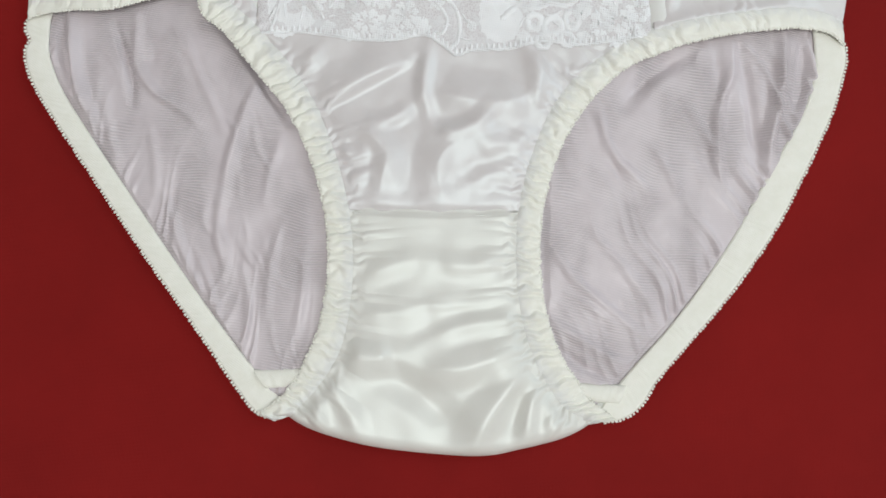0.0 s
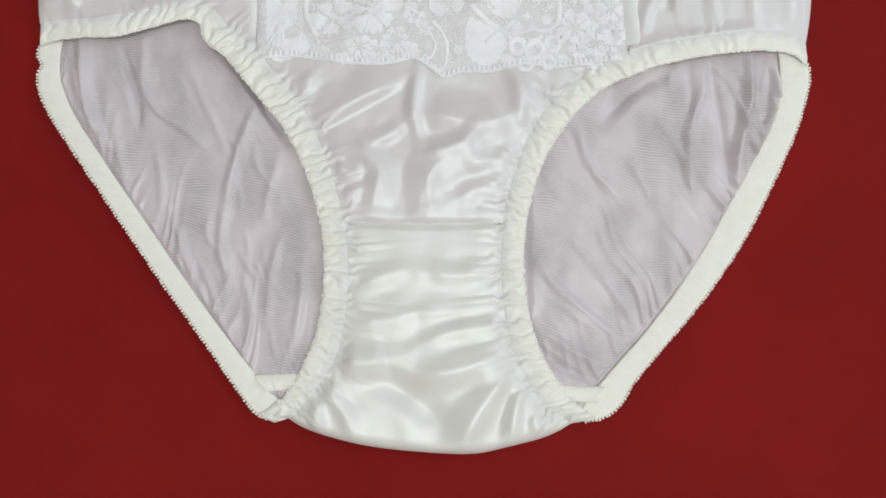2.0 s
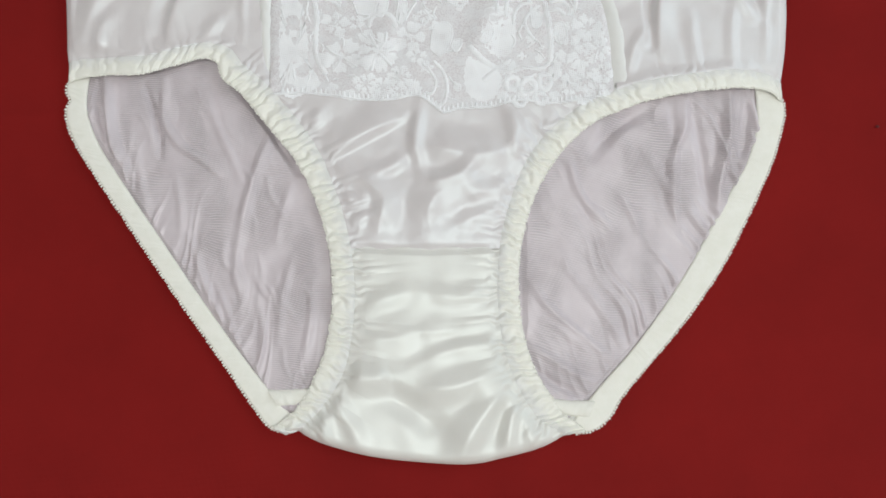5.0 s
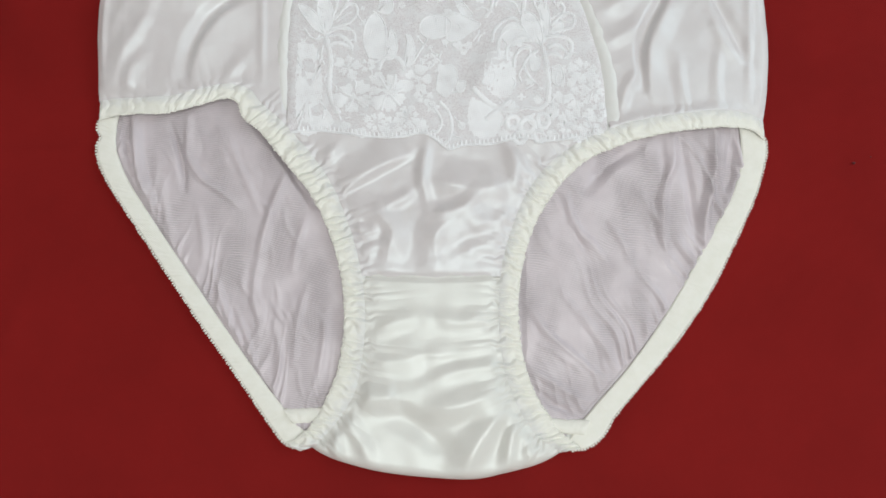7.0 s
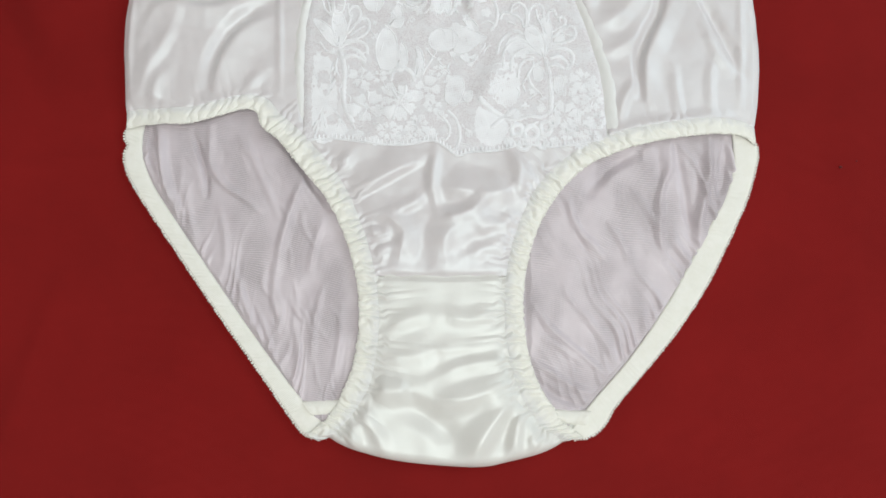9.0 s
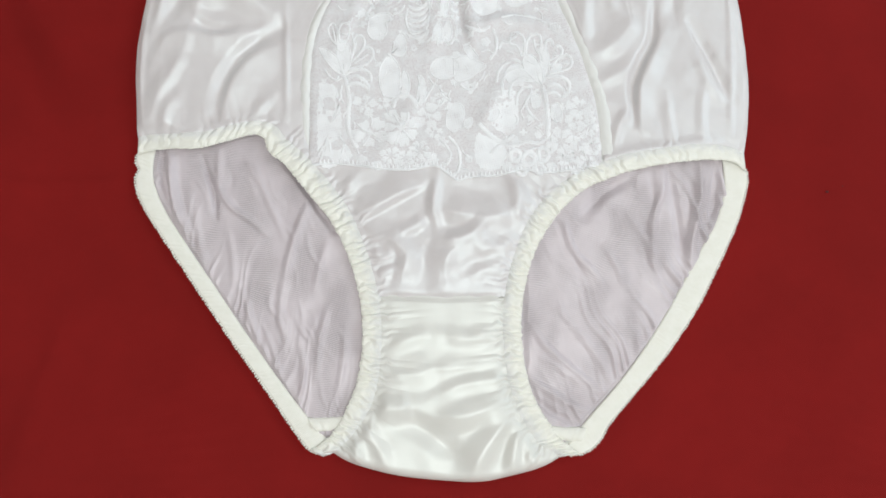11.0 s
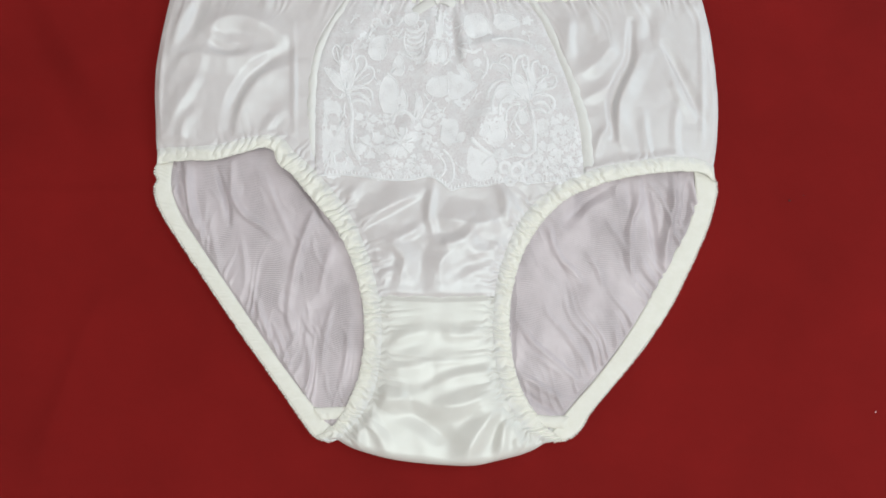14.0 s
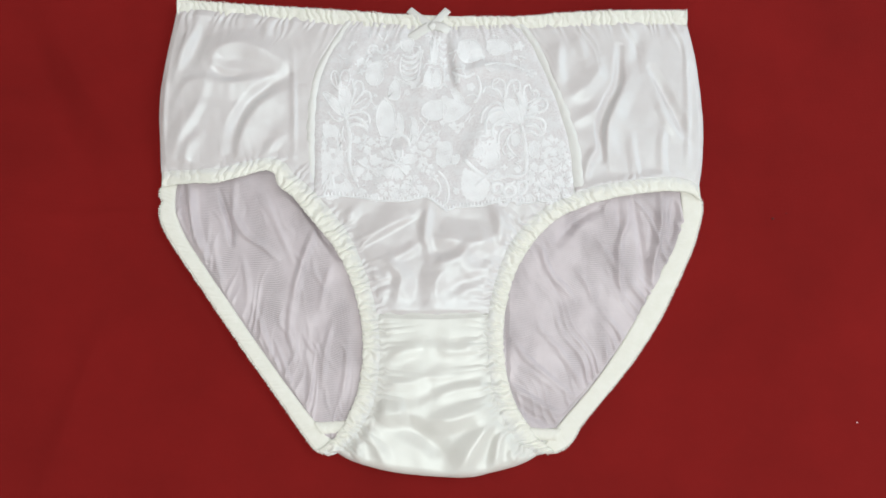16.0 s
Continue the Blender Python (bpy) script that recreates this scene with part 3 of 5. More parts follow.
# narrow hem strips of the gusset, seen low in the leg openings
ribbon("gusset_hem", [(-0.0805, -0.1202), (-0.0694, -0.1199), (-0.0529, -0.1189)], [(-0.0742, -0.1292), (-0.0651, -0.1285), (-0.0505, -0.1271)], 0.0030, ELASTIC, briefs, arch=0.0022, pitch=0.006, amp=0.0002, skirt=0.0014)
ribbon("gusset_hem", [(0.0564, -0.1234), (0.0710, -0.1254), (0.0880, -0.1259)], [(0.0586, -0.1317), (0.0701, -0.1337), (0.0839, -0.1349)], 0.0030, ELASTIC, briefs, arch=0.0022, pitch=0.006, amp=0.0002, skirt=0.0014)

for top, low in (([(-0.0789, -0.1254), (-0.0636, -0.1263), (-0.0482, -0.1256)], [(-0.0763, -0.1392), (-0.0664, -0.1400), (-0.0481, -0.1406)]), ([(0.0536, -0.1283), (0.0690, -0.1310), (0.0863, -0.1304)], [(0.0572, -0.1421), (0.0726, -0.1415), (0.0830, -0.1401)])):
    ribbon("gusset_back", top, low, 0.0016, CREAM_SATIN, briefs, "cream satin underside of the gusset", arch=0.0006, amp=0.0003, pitch=0.005)

# the ruching of the elastic round each leg opening
RUCHE_L = Drawn(
    [(-0.1908, 0.0420), (-0.1821, 0.0440), (-0.1682, 0.0448), (-0.1522, 0.0447), (-0.1343, 0.0492), (-0.1184, 0.0537), (-0.1111, 0.0516), (-0.1072, 0.0425), (-0.0970, 0.0343), (-0.0815, 0.0155), (-0.0677, -0.0015), (-0.0575, -0.0215), (-0.0510, -0.0413), (-0.0477, -0.0608), (-0.0475, -0.0801), (-0.0504, -0.0992), (-0.0560, -0.1143), (-0.0628, -0.1270), (-0.0711, -0.1359), (-0.0786, -0.1396)],
    [(-0.1914, 0.0535), (-0.1806, 0.0547), (-0.1686, 0.0546), (-0.1486, 0.0554), (-0.1306, 0.0599), (-0.1166, 0.0623), (-0.1045, 0.0598), (-0.0966, 0.0507), (-0.0860, 0.0416), (-0.0688, 0.0227), (-0.0558, 0.0041), (-0.0461, -0.0184), (-0.0396, -0.0398), (-0.0363, -0.0609), (-0.0358, -0.0802), (-0.0380, -0.1001), (-0.0422, -0.1144), (-0.0513, -0.1286), (-0.0611, -0.1382), (-0.0717, -0.1426)],
    (0.0075, 0.0070, 0.0060, 0.0050, 0.0046, 0.0046, 0.0046, 0.0044), 6, lift=(-0.0020, 0.0022, 0.0026, 0.0018, 0.0008, 0, 0, 0, 0, 0, -0.0010, -0.0026), strength=(0.5, 0.5, 0.55, 0.85, 1, 1, 1, 1, 1, 1))
RUCHE_R = Drawn(
    [(0.1914, 0.0315), (0.1852, 0.0361), (0.1763, 0.0378), (0.1601, 0.0374), (0.1397, 0.0350), (0.1193, 0.0310), (0.1030, 0.0253), (0.0887, 0.0188), (0.0743, 0.0059), (0.0640, -0.0081), (0.0556, -0.0261), (0.0505, -0.0458), (0.0486, -0.0653), (0.0498, -0.0846), (0.0530, -0.1000), (0.0582, -0.1133), (0.0649, -0.1235), (0.0709, -0.1322), (0.0822, -0.1409)],
    [(0.1912, 0.0423), (0.1857, 0.0456), (0.1768, 0.0477), (0.1606, 0.0478), (0.1401, 0.0453), (0.1197, 0.0421), (0.1017, 0.0368), (0.0837, 0.0287), (0.0665, 0.0157), (0.0541, -0.0005), (0.0450, -0.0220), (0.0395, -0.0438), (0.0376, -0.0652), (0.0385, -0.0846), (0.0413, -0.1014), (0.0461, -0.1151), (0.0525, -0.1272), (0.0600, -0.1366), (0.0725, -0.1426)],
    (0.0075, 0.0072, 0.0060, 0.0052, 0.0046, 0.0046, 0.0046, 0.0044), 7, lift=(-0.0020, 0.0022, 0.0026, 0.0018, 0.0008, 0, 0, 0, 0, 0, -0.0010, -0.0026), strength=(0.5, 0.5, 0.55, 0.85, 1, 1, 1, 1, 1, 1))


def left_folds(x, y):
    fold = Folds(x, y)
    fold(2.9, 11, 9, (-0.1573, 0.1306), (-0.1539, 0.1416), (-0.1401, 0.1462), (-0.1225, 0.1425), (-0.1074, 0.1351))
    fold(-1.5, 4, 4, (-0.1596, 0.1306), (-0.1498, 0.1242), (-0.1349, 0.1232))
    fold(1.6, 5, 10, (-0.1818, 0.1043), (-0.1721, 0.1178), (-0.16, 0.1196), (-0.146, 0.1172), (-0.1305, 0.1192), (-0.1149, 0.1227))
    fold(-2.2, 5, 5, (-0.101, 0.1241), (-0.1182, 0.115), (-0.1317, 0.1024), (-0.1398, 0.0862), (-0.1425, 0.0667))
    fold(1.6, 4, 14, (-0.1366, 0.0702), (-0.1295, 0.0898), (-0.1179, 0.1042), (-0.0999, 0.1132))
    fold(0.9, 3, 2, (-0.0971, 0.0648), (-0.098, 0.1041), (-0.0997, 0.1434))
    fold(1.4, 8, 5, (-0.1834, 0.0642), (-0.1757, 0.0828), (-0.1662, 0.1006), (-0.1616, 0.1169))
    fold(1.4, 5, 4, (-0.1835, 0.1224), (-0.1767, 0.1444), (-0.1704, 0.161))
    fold(-1.5, 6, 6, (-0.1617, 0.1629), (-0.1697, 0.1444), (-0.1768, 0.126))
    fold(1.0, 4, 4, (-0.1192, 0.1517), (-0.1186, 0.161), (-0.1161, 0.1666))
    fold(1.2, 5, 5, (-0.1745, 0.0545), (-0.1717, 0.0703), (-0.1653, 0.0792))
    fold(1.1, 5, 4, (-0.1198, 0.0508), (-0.1168, 0.0649), (-0.1069, 0.079))
    fold(0.8, 3, 2, (-0.19, 0.0651), (-0.1901, 0.0971), (-0.1887, 0.1297))
    return fold.z


def right_folds(x, y):
    fold = Folds(x, y)
    fold(1.7, 8, 5, (0.093, 0.116), (0.092, 0.1337), (0.0936, 0.1515))
    fold(-2.8, 3, 4, (0.1378, 0.1455), (0.1357, 0.1179), (0.1276, 0.1023), (0.1223, 0.0869), (0.1223, 0.062))
    fold(1.7, 3, 9, (0.1264, 0.0582), (0.1249, 0.0811), (0.1325, 0.1004), (0.14, 0.1179))
    fold(1.7, 9, 7, (0.0996, 0.1072), (0.1101, 0.113), (0.12, 0.1248), (0.1199, 0.1346))
    fold(1.0, 6, 5, (0.0999, 0.086), (0.1152, 0.0956), (0.1238, 0.1013))
    fold(-1.9, 5, 3, (0.1597, 0.1286), (0.1717, 0.1042), (0.1837, 0.0762))
    fold(1.2, 4, 4, (0.1625, 0.1071), (0.1674, 0.0925), (0.1768, 0.0762))
    fold(1.3, 4, 4, (0.1088, 0.0451), (0.1121, 0.0602), (0.1199, 0.0715))
    fold(1.0, 4, 4, (0.1466, 0.0449), (0.1437, 0.0639), (0.1425, 0.0791))
    fold(1.0, 4, 4, (0.165, 0.0449), (0.1643, 0.0676), (0.1671, 0.0868))
    fold(1.2, 5, 4, (0.1127, 0.1336), (0.1093, 0.1455), (0.1068, 0.1555))
    fold(-1.0, 5, 5, (0.1503, 0.1296), (0.1499, 0.1415), (0.1514, 0.1534))
    fold(0.9, 3, 2.5, (0.1818, 0.0411), (0.1851, 0.1022), (0.1867, 0.1594))
    return fold.z


def front_folds(x, y):
    fold = Folds(x, y)
    fold(2.2, 12, 3.5, (-0.051, -0.0009), (-0.0419, 0.0062), (-0.0277, 0.0143), (-0.0127, 0.0217))
    fold(1.5, 4, 4, (-0.001, -0.0081), (-0.0047, 0.0064), (-0.0034, 0.0211), (-0.0021, 0.0329))
    fold(2.6, 13, 8, (-0.0012, 0.0086), (0.0053, 0.0053), (0.0167, 0.0029), (0.0281, 0.0015), (0.0395, 0.0034), (0.0467, 0.0111))
    fold(1.6, 5, 4, (0.0495, -0.0064), (0.0484, 0.0067), (0.0467, 0.0199), (0.0418, 0.0302))
    fold(0.9, 3, 3, (0.0602, -0.002), (0.0545, 0.0104), (0.0482, 0.0228))
    fold(1.5, 6, 4, (-0.0017, -0.0128), (0.0097, -0.0121), (0.021, -0.0073), (0.0281, -0.0007))
    fold(2.8, 11, 10, (0.0035, -0.039), (0.0024, -0.029), (0.0057, -0.0211), (0.0139, -0.0156), (0.0253, -0.0109), (0.0352, -0.0072))
    fold(2.0, 6, 9, (-0.0247, -0.0406), (-0.0225, -0.0313), (-0.0212, -0.0213), (-0.0273, -0.0141), (-0.0402, -0.0084))
    fold(1.6, 6, 8, (0.0168, -0.0232), (0.031, -0.0183), (0.0437, -0.0154), (0.0544, -0.0136))
    fold(1.2, 5, 6, (0.014, -0.0375), (0.0253, -0.0317), (0.0395, -0.0274), (0.0508, -0.0287))
    fold(1.1, 5, 5, (-0.0692, 0.0133), (-0.0593, 0.0185), (-0.0509, 0.0296))
    fold(1.2, 5, 5, (-0.0456, -0.02), (-0.0371, -0.0228), (-0.0272, -0.0199))
    fold(1.0, 4, 5, (-0.041, -0.0372), (-0.0312, -0.0314), (-0.027, -0.0328))
    fold(1.3, 5, 4, (-0.0273, -0.0083), (-0.0174, -0.0053), (-0.009, 0.002))
    fold(-1.8, 4, 4, (0.0111, 0.1511), (0.0131, 0.1279), (0.0195, 0.1051))
    fold(1.5, 6, 6, (0.0162, 0.1051), (0.0197, 0.1279), (0.0155, 0.1511))
    fold(1.2, 8, 8, (-0.0067, 0.1051), (-0.0045, 0.1303), (-0.0033, 0.1511))
    fold(1.5, 8, 6, (0.0196, 0.1233), (0.0417, 0.1291), (0.0636, 0.1244))
    fold(-1.2, 6, 6, (0.0197, 0.1325), (0.0374, 0.1371), (0.0594, 0.1313))
    fold(1.3, 9, 9, (0.0233, 0.0536), (0.0322, 0.0735), (0.0389, 0.0915))
    fold(1.0, 8, 8, (-0.0368, 0.0406), (-0.0241, 0.0626), (-0.0154, 0.0826))
    fold(-1.0, 6, 6, (-0.0593, 0.1326), (-0.0375, 0.1465), (-0.0287, 0.1558))
    fold(1.0, 6, 5, (-0.0699, 0.1053), (-0.0593, 0.128), (-0.0463, 0.1511))
    return fold.z


def gusset_folds(x, y):
    fold = Folds(x, y)
    fold(2.4, 11, 9, (-0.0388, -0.1111), (-0.0273, -0.1146), (-0.0159, -0.1127))
    fold(2.8, 12, 9, (-0.0052, -0.1179), (0.0092, -0.1189), (0.0244, -0.1157), (0.0388, -0.1071))
    fold(0.6, 7, 3, (-0.0323, -0.0885), (-0.0109, -0.0899), (0.0136, -0.0904), (0.0366, -0.0873))
    fold(1.2, 4, 9, (-0.0337, -0.0954), (-0.0169, -0.0945), (-0.0001, -0.0917))
    fold(1.5, 5, 7, (-0.0031, -0.1069), (0.0122, -0.1007), (0.032, -0.0965), (0.0442, -0.0903))
    fold(1.0, 6, 6, (-0.0325, -0.0786), (-0.0203, -0.0739), (-0.0049, -0.0699))
    fold(1.2, 6, 6, (0.0012, -0.0714), (0.0166, -0.0729), (0.0335, -0.0697))
    fold(-1.5, 8, 8, (-0.0257, -0.1203), (-0.0104, -0.1277), (0.0048, -0.1388), (0.0086, -0.1476))
    fold(2.7, 10, 7, (0.0184, -0.1564), (0.0214, -0.1468), (0.0274, -0.1364), (0.0365, -0.1244), (0.0426, -0.1153))
    fold(1.7, 5, 5, (0.0425, -0.1511), (0.0433, -0.1392), (0.0464, -0.1258))
    fold(-1.2, 4, 4, (0.035, -0.1497), (0.038, -0.1363), (0.0426, -0.1258))
    fold(1.5, 6, 4, (-0.0523, -0.1197), (-0.0422, -0.1309), (-0.0352, -0.1413), (-0.0313, -0.1509))
    fold(1.5, 4, 4, (-0.0486, -0.1495), (-0.0512, -0.1354), (-0.056, -0.1258))
    fold(1.0, 3, 3, (-0.0601, -0.1429), (-0.058, -0.134))
    fold(1.2, 4, 4, (0.0545, -0.1495), (0.0531, -0.1377), (0.0516, -0.1287))
    return fold.z


# side panels of the front
SEAM_L = [(-0.0585, 0.1656), (-0.0674, 0.1512), (-0.0763, 0.1351), (-0.0821, 0.1166), (-0.0841, 0.0911), (-0.0835, 0.0598), (-0.0805, 0.0289)]
SEAM_R = [(0.0648, 0.1629), (0.0756, 0.1445), (0.0846, 0.1228), (0.0915, 0.1035), (0.0978, 0.0801), (0.1011, 0.0550), (0.1020, 0.0335)]
x, y, u, v = coons(
    [(-0.1857, 0.1753), (-0.1508, 0.1727), (-0.1051, 0.1696), (-0.0585, 0.1656)],
    [(-0.1914, 0.0469), (-0.1704, 0.0493), (-0.1464, 0.0505), (-0.1265, 0.0549), (-0.1112, 0.0557), (-0.0981, 0.0466), (-0.0805, 0.0289)],
    [(-0.1857, 0.1753), (-0.1908, 0.1448), (-0.1947, 0.1147), (-0.1949, 0.0935), (-0.1929, 0.0684), (-0.1914, 0.0469)], SEAM_L, 170, 170)
z = 0.0068 + 0.0030 * np.clip(u / 0.15, 0, 1) ** 0.6 * (1 - u) + 0.0008 * (np.sin(np.pi * u) * np.sin(np.pi * v)) ** 0.5
z += 1.65 * relax(left_folds(x, y), 4)
z += gather(u, v * 0.12 - 0.006, 0.125, 0.0062, 0.0008, 0.008, 21)
z += 0.00022 * ripple(x, y, 0.022, 23) + 0.00005 * ripple(x, y, 0.010, 24)
rim = np.minimum(np.minimum(u, 1 - u), np.minimum(v, 1 - v))
z = RUCHE_L.meet(x, y, np.maximum(z * np.clip(0.8 + rim * 5, 0, 1), 0.0042))
sheet("side_panel", x, y, z, SATIN, briefs, "creased white satin side panel")
x, y, u, v = coons(
    [(0.0648, 0.1629), (0.1033, 0.1655), (0.1453, 0.1673), (0.1878, 0.1681)],
    [(0.1020, 0.0335), (0.1195, 0.0363), (0.1399, 0.0400), (0.1603, 0.0420), (0.1902, 0.0381)],
    SEAM_R, [(0.1878, 0.1681), (0.1927, 0.1422), (0.1955, 0.1119), (0.1962, 0.0862), (0.1943, 0.0610), (0.1902, 0.0381)], 170, 170)
z = 0.0068 + 0.0012 * (np.sin(np.pi * u) * np.sin(np.pi * v)) ** 0.5
z += 1.5 * relax(right_folds(x, y), 4)
z += gather(u, v * 0.12 - 0.006, 0.12, 0.0062, 0.0008, 0.009, 25)
z += 0.00022 * ripple(x, y, 0.022, 27) + 0.00005 * ripple(x, y, 0.010, 28)
rim = np.minimum(np.minimum(u, 1 - u), np.minimum(v, 1 - v))
z = RUCHE_R.meet(x, y, np.maximum(z * np.clip(0.8 + rim * 5, 0, 1), 0.0042))
sheet("side_panel", x, y, z, SATIN, briefs, "creased white satin side panel")

# centre front: satin from the waist to the gusset seam
fx, fy, fu, fv = coons(
    [(-0.0585, 0.1656), (0.0030, 0.1612), (0.0648, 0.1629)],
    [(-0.0431, -0.0476), (0.0021, -0.0490), (0.0453, -0.0477)],
    [*SEAM_L[:-1], (-0.0805, 0.0289), (-0.0654, 0.0045), (-0.0512, -0.0215), (-0.0431, -0.0476)],
    [*SEAM_R[:-1], (0.0970, 0.0282), (0.0703, 0.0080), (0.0538, -0.0181), (0.0453, -0.0477)], 220, 300)
zf = 0.0072 + 0.0006 * (np.sin(np.pi * fu)) ** 0.5 * (0.7 + 0.3 * np.sin(np.pi * fv))
zf += 1.75 * relax(front_folds(fx, fy), 4)
zf += gather(fu, fv * 0.2 - 0.006, 0.12, 0.005, 0.0008, 0.008, 43)
zf += 0.00022 * ripple(fx, fy, 0.02, 44) + 0.00006 * ripple(fx, fy, 0.009, 45)
rim = np.minimum(fu, 1 - fu) * 2.5
zf -= 0.0018 * np.exp(-(((1 - fv) / 0.010) ** 2))
zf = np.maximum(zf * np.clip(0.8 + rim * 5, 0, 1), 0.0042)
zf = RUCHE_R.meet(fx, fy, RUCHE_L.meet(fx, fy, zf))
sheet("front_panel", fx, fy, zf, SATIN, briefs, "shiny creased white satin centre front")
top_x, top_y = np.linspace(fx.min(), fx.max(), 330), np.linspace(fy.min(), fy.max(), 330)
grid_sum, grid_n = np.zeros((330, 330)), np.zeros((330, 330))
cols = np.rint((fx - top_x[0]) / (top_x[1] - top_x[0])).astype(int)
rows = np.rint((fy - top_y[0]) / (top_y[1] - top_y[0])).astype(int)
np.add.at(grid_sum, (rows, cols), zf)
np.add.at(grid_n, (rows, cols), 1)
for _ in range(12):
    spread_sum = sum(np.roll(grid_sum, k, a) for k in (1, -1) for a in (0, 1))
    spread_n = sum(np.roll(grid_n, k, a) for k in (1, -1) for a in (0, 1))
    gap = (grid_n == 0) & (spread_n > 0)
    grid_sum[gap], grid_n[gap] = (spread_sum / np.maximum(spread_n, 1e-9))[gap], 1
height = np.where(grid_n > 0, grid_sum / np.maximum(grid_n, 1), 0.004)


def on_front(xy):
    """Height of the centre front under points."""
    xy = np.asarray(xy, float)
    c = np.clip((xy[:, 0] - top_x[0]) / (top_x[1] - top_x[0]), 0, 328.99)
    r = np.clip((xy[:, 1] - top_y[0]) / (top_y[1] - top_y[0]), 0, 328.99)
    i, j = r.astype(int), c.astype(int)
    a, b = r - i, c - j
    return (1 - a) * ((1 - b) * height[i, j] + b * height[i, j + 1]) + a * ((1 - b) * height[i + 1, j] + b * height[i + 1, j + 1])


# gusset
x, y, u, v = coons(
    [(-0.0436, -0.0460), (0.0020, -0.0474), (0.0458, -0.0461)],
    [(-0.0691, -0.1389), (-0.0537, -0.1472), (-0.0289, -0.1540), (-0.0023, -0.1572), (0.0236, -0.1582), (0.0397, -0.1553), (0.0609, -0.1496), (0.0791, -0.1397)],
    [(-0.0436, -0.0460), (-0.0410, -0.0725), (-0.0427, -0.0955), (-0.0503, -0.1144), (-0.0691, -0.1389)],
    [(0.0458, -0.0461), (0.0437, -0.0730), (0.0461, -0.0961), (0.0539, -0.1151), (0.0791, -0.1397)], 200, 240)
z = 0.0070 + 0.0008 * np.sin(np.pi * u) ** 0.5 
z += 1.75 * relax(gusset_folds(x, y), 12)
z += 0.0002 * ripple(x, y, 0.02, 53)
roll = np.sqrt(np.clip(1 - np.clip((v - 0.93) / 0.07, 0, 1) ** 2, 0, 1))
z = np.maximum(z, 0.0045)
z = RUCHE_R.meet(x, y, RUCHE_L.meet(x, y, z, high=0.0023), high=0.0023)
z = z * (0.08 + 0.92 * roll) - 0.0014 * np.clip((0.035 - v) / 0.025, 0, 1)
sheet("gusset", x, y, z, CREAM_SATIN, briefs, "smooth cream-white satin gusset", 0.0006)
ribbon("crotch_seam", [(-0.0364, -0.0484), (-0.0176, -0.0493), (0.0020, -0.0494), (0.0256, -0.0492), (0.0390, -0.0481)], [(-0.0364, -0.0500), (-0.0176, -0.0509), (0.0020, -0.0510), (0.0256, -0.0507), (0.0390, -0.0496)], 0.0060, CREAM_SATIN, briefs, arch=0.0010, amp=0.00015, pitch=0.006)

# gathered elastic round the front of the leg openings
el, el_in, _ = RUCHE_L.band("leg_elastic", RUCHED, briefs, "puckered cream elastic round the front leg")
picots(el_in, el, side=-1, out=-0.0001, seed=33, size=0.00068, pitch=0.0015)
er, er_in, _ = RUCHE_R.band("leg_elastic", RUCHED, briefs, "puckered cream elastic round the front leg")
picots(er_in, er, side=1, out=-0.0001, seed=34, size=0.00068, pitch=0.0015)

# waist: the back edge just behind, the front band over it
ribbon("back_waistband", [(-0.1842, 0.1806), (-0.0928, 0.1766), (0.0031, 0.1731), (0.0595, 0.1708), (0.0994, 0.1735), (0.1456, 0.1752), (0.1890, 0.1748)], [(-0.1837, 0.1692), (-0.0925, 0.1656), (0.0031, 0.1629), (0.0593, 0.1611), (0.0991, 0.1638), (0.1452, 0.1655), (0.1884, 0.1646)], 0.0010, ELASTIC, briefs, "cream elastic back edge of the waist", arch=0.0008, amp=0.0004, pitch=0.004, seed=8)
RUCHE_W = Drawn(
    [(-0.1850, 0.1709), (-0.1506, 0.1683), (-0.1091, 0.1652), (-0.0676, 0.1625), (-0.0261, 0.1594), (0.0072, 0.1577), (0.0363, 0.1590), (0.0655, 0.1598), (0.0990, 0.1611), (0.1409, 0.1624), (0.1883, 0.1624)],
    [(-0.1860, 0.1833), (-0.1510, 0.1802), (-0.1094, 0.1771), (-0.0678, 0.1744), (-0.0261, 0.1713), (0.0073, 0.1691), (0.0365, 0.1695), (0.0657, 0.1695), (0.0993, 0.1726), (0.1414, 0.1744), (0.1890, 0.1743)],
    (0.0056, 0.0052), 9, lean=0.6)
wb, _, wb_top = RUCHE_W.band("waistband", ELASTIC, briefs, "puckered cream elastic waistband", level=0.0062, high=0.0019, arch=0.0006, over=0.97)
picots(wb_top, wb, side=1, out=0.0002, seed=35, size=0.0006)
ribbon("panel_seam", [(px - 0.0050 - 0.0030 * k / 6, py) for k, (px, py) in enumerate(SEAM_L)], [(px + 0.0026, py) for px, py in SEAM_L], 0.0058, CREAM_RIBBON, briefs, "rolled cream seam beside the lace", arch=0.0022, amp=0.0003, pitch=0.014, across=17, swell=1.3, ends=(0, 0, 0, 0, -0.0008, -0.003))
ribbon("panel_seam", [(px - 0.0018, py) for px, py in SEAM_R], [(px + 0.0050 + 0.0055 * k / 6, py) for k, (px, py) in enumerate(SEAM_R)], 0.0062, CREAM_RIBBON, briefs, "rolled cream seam beside the lace", arch=0.0017, amp=0.0002, pitch=0.012, across=15, swell=1.0)

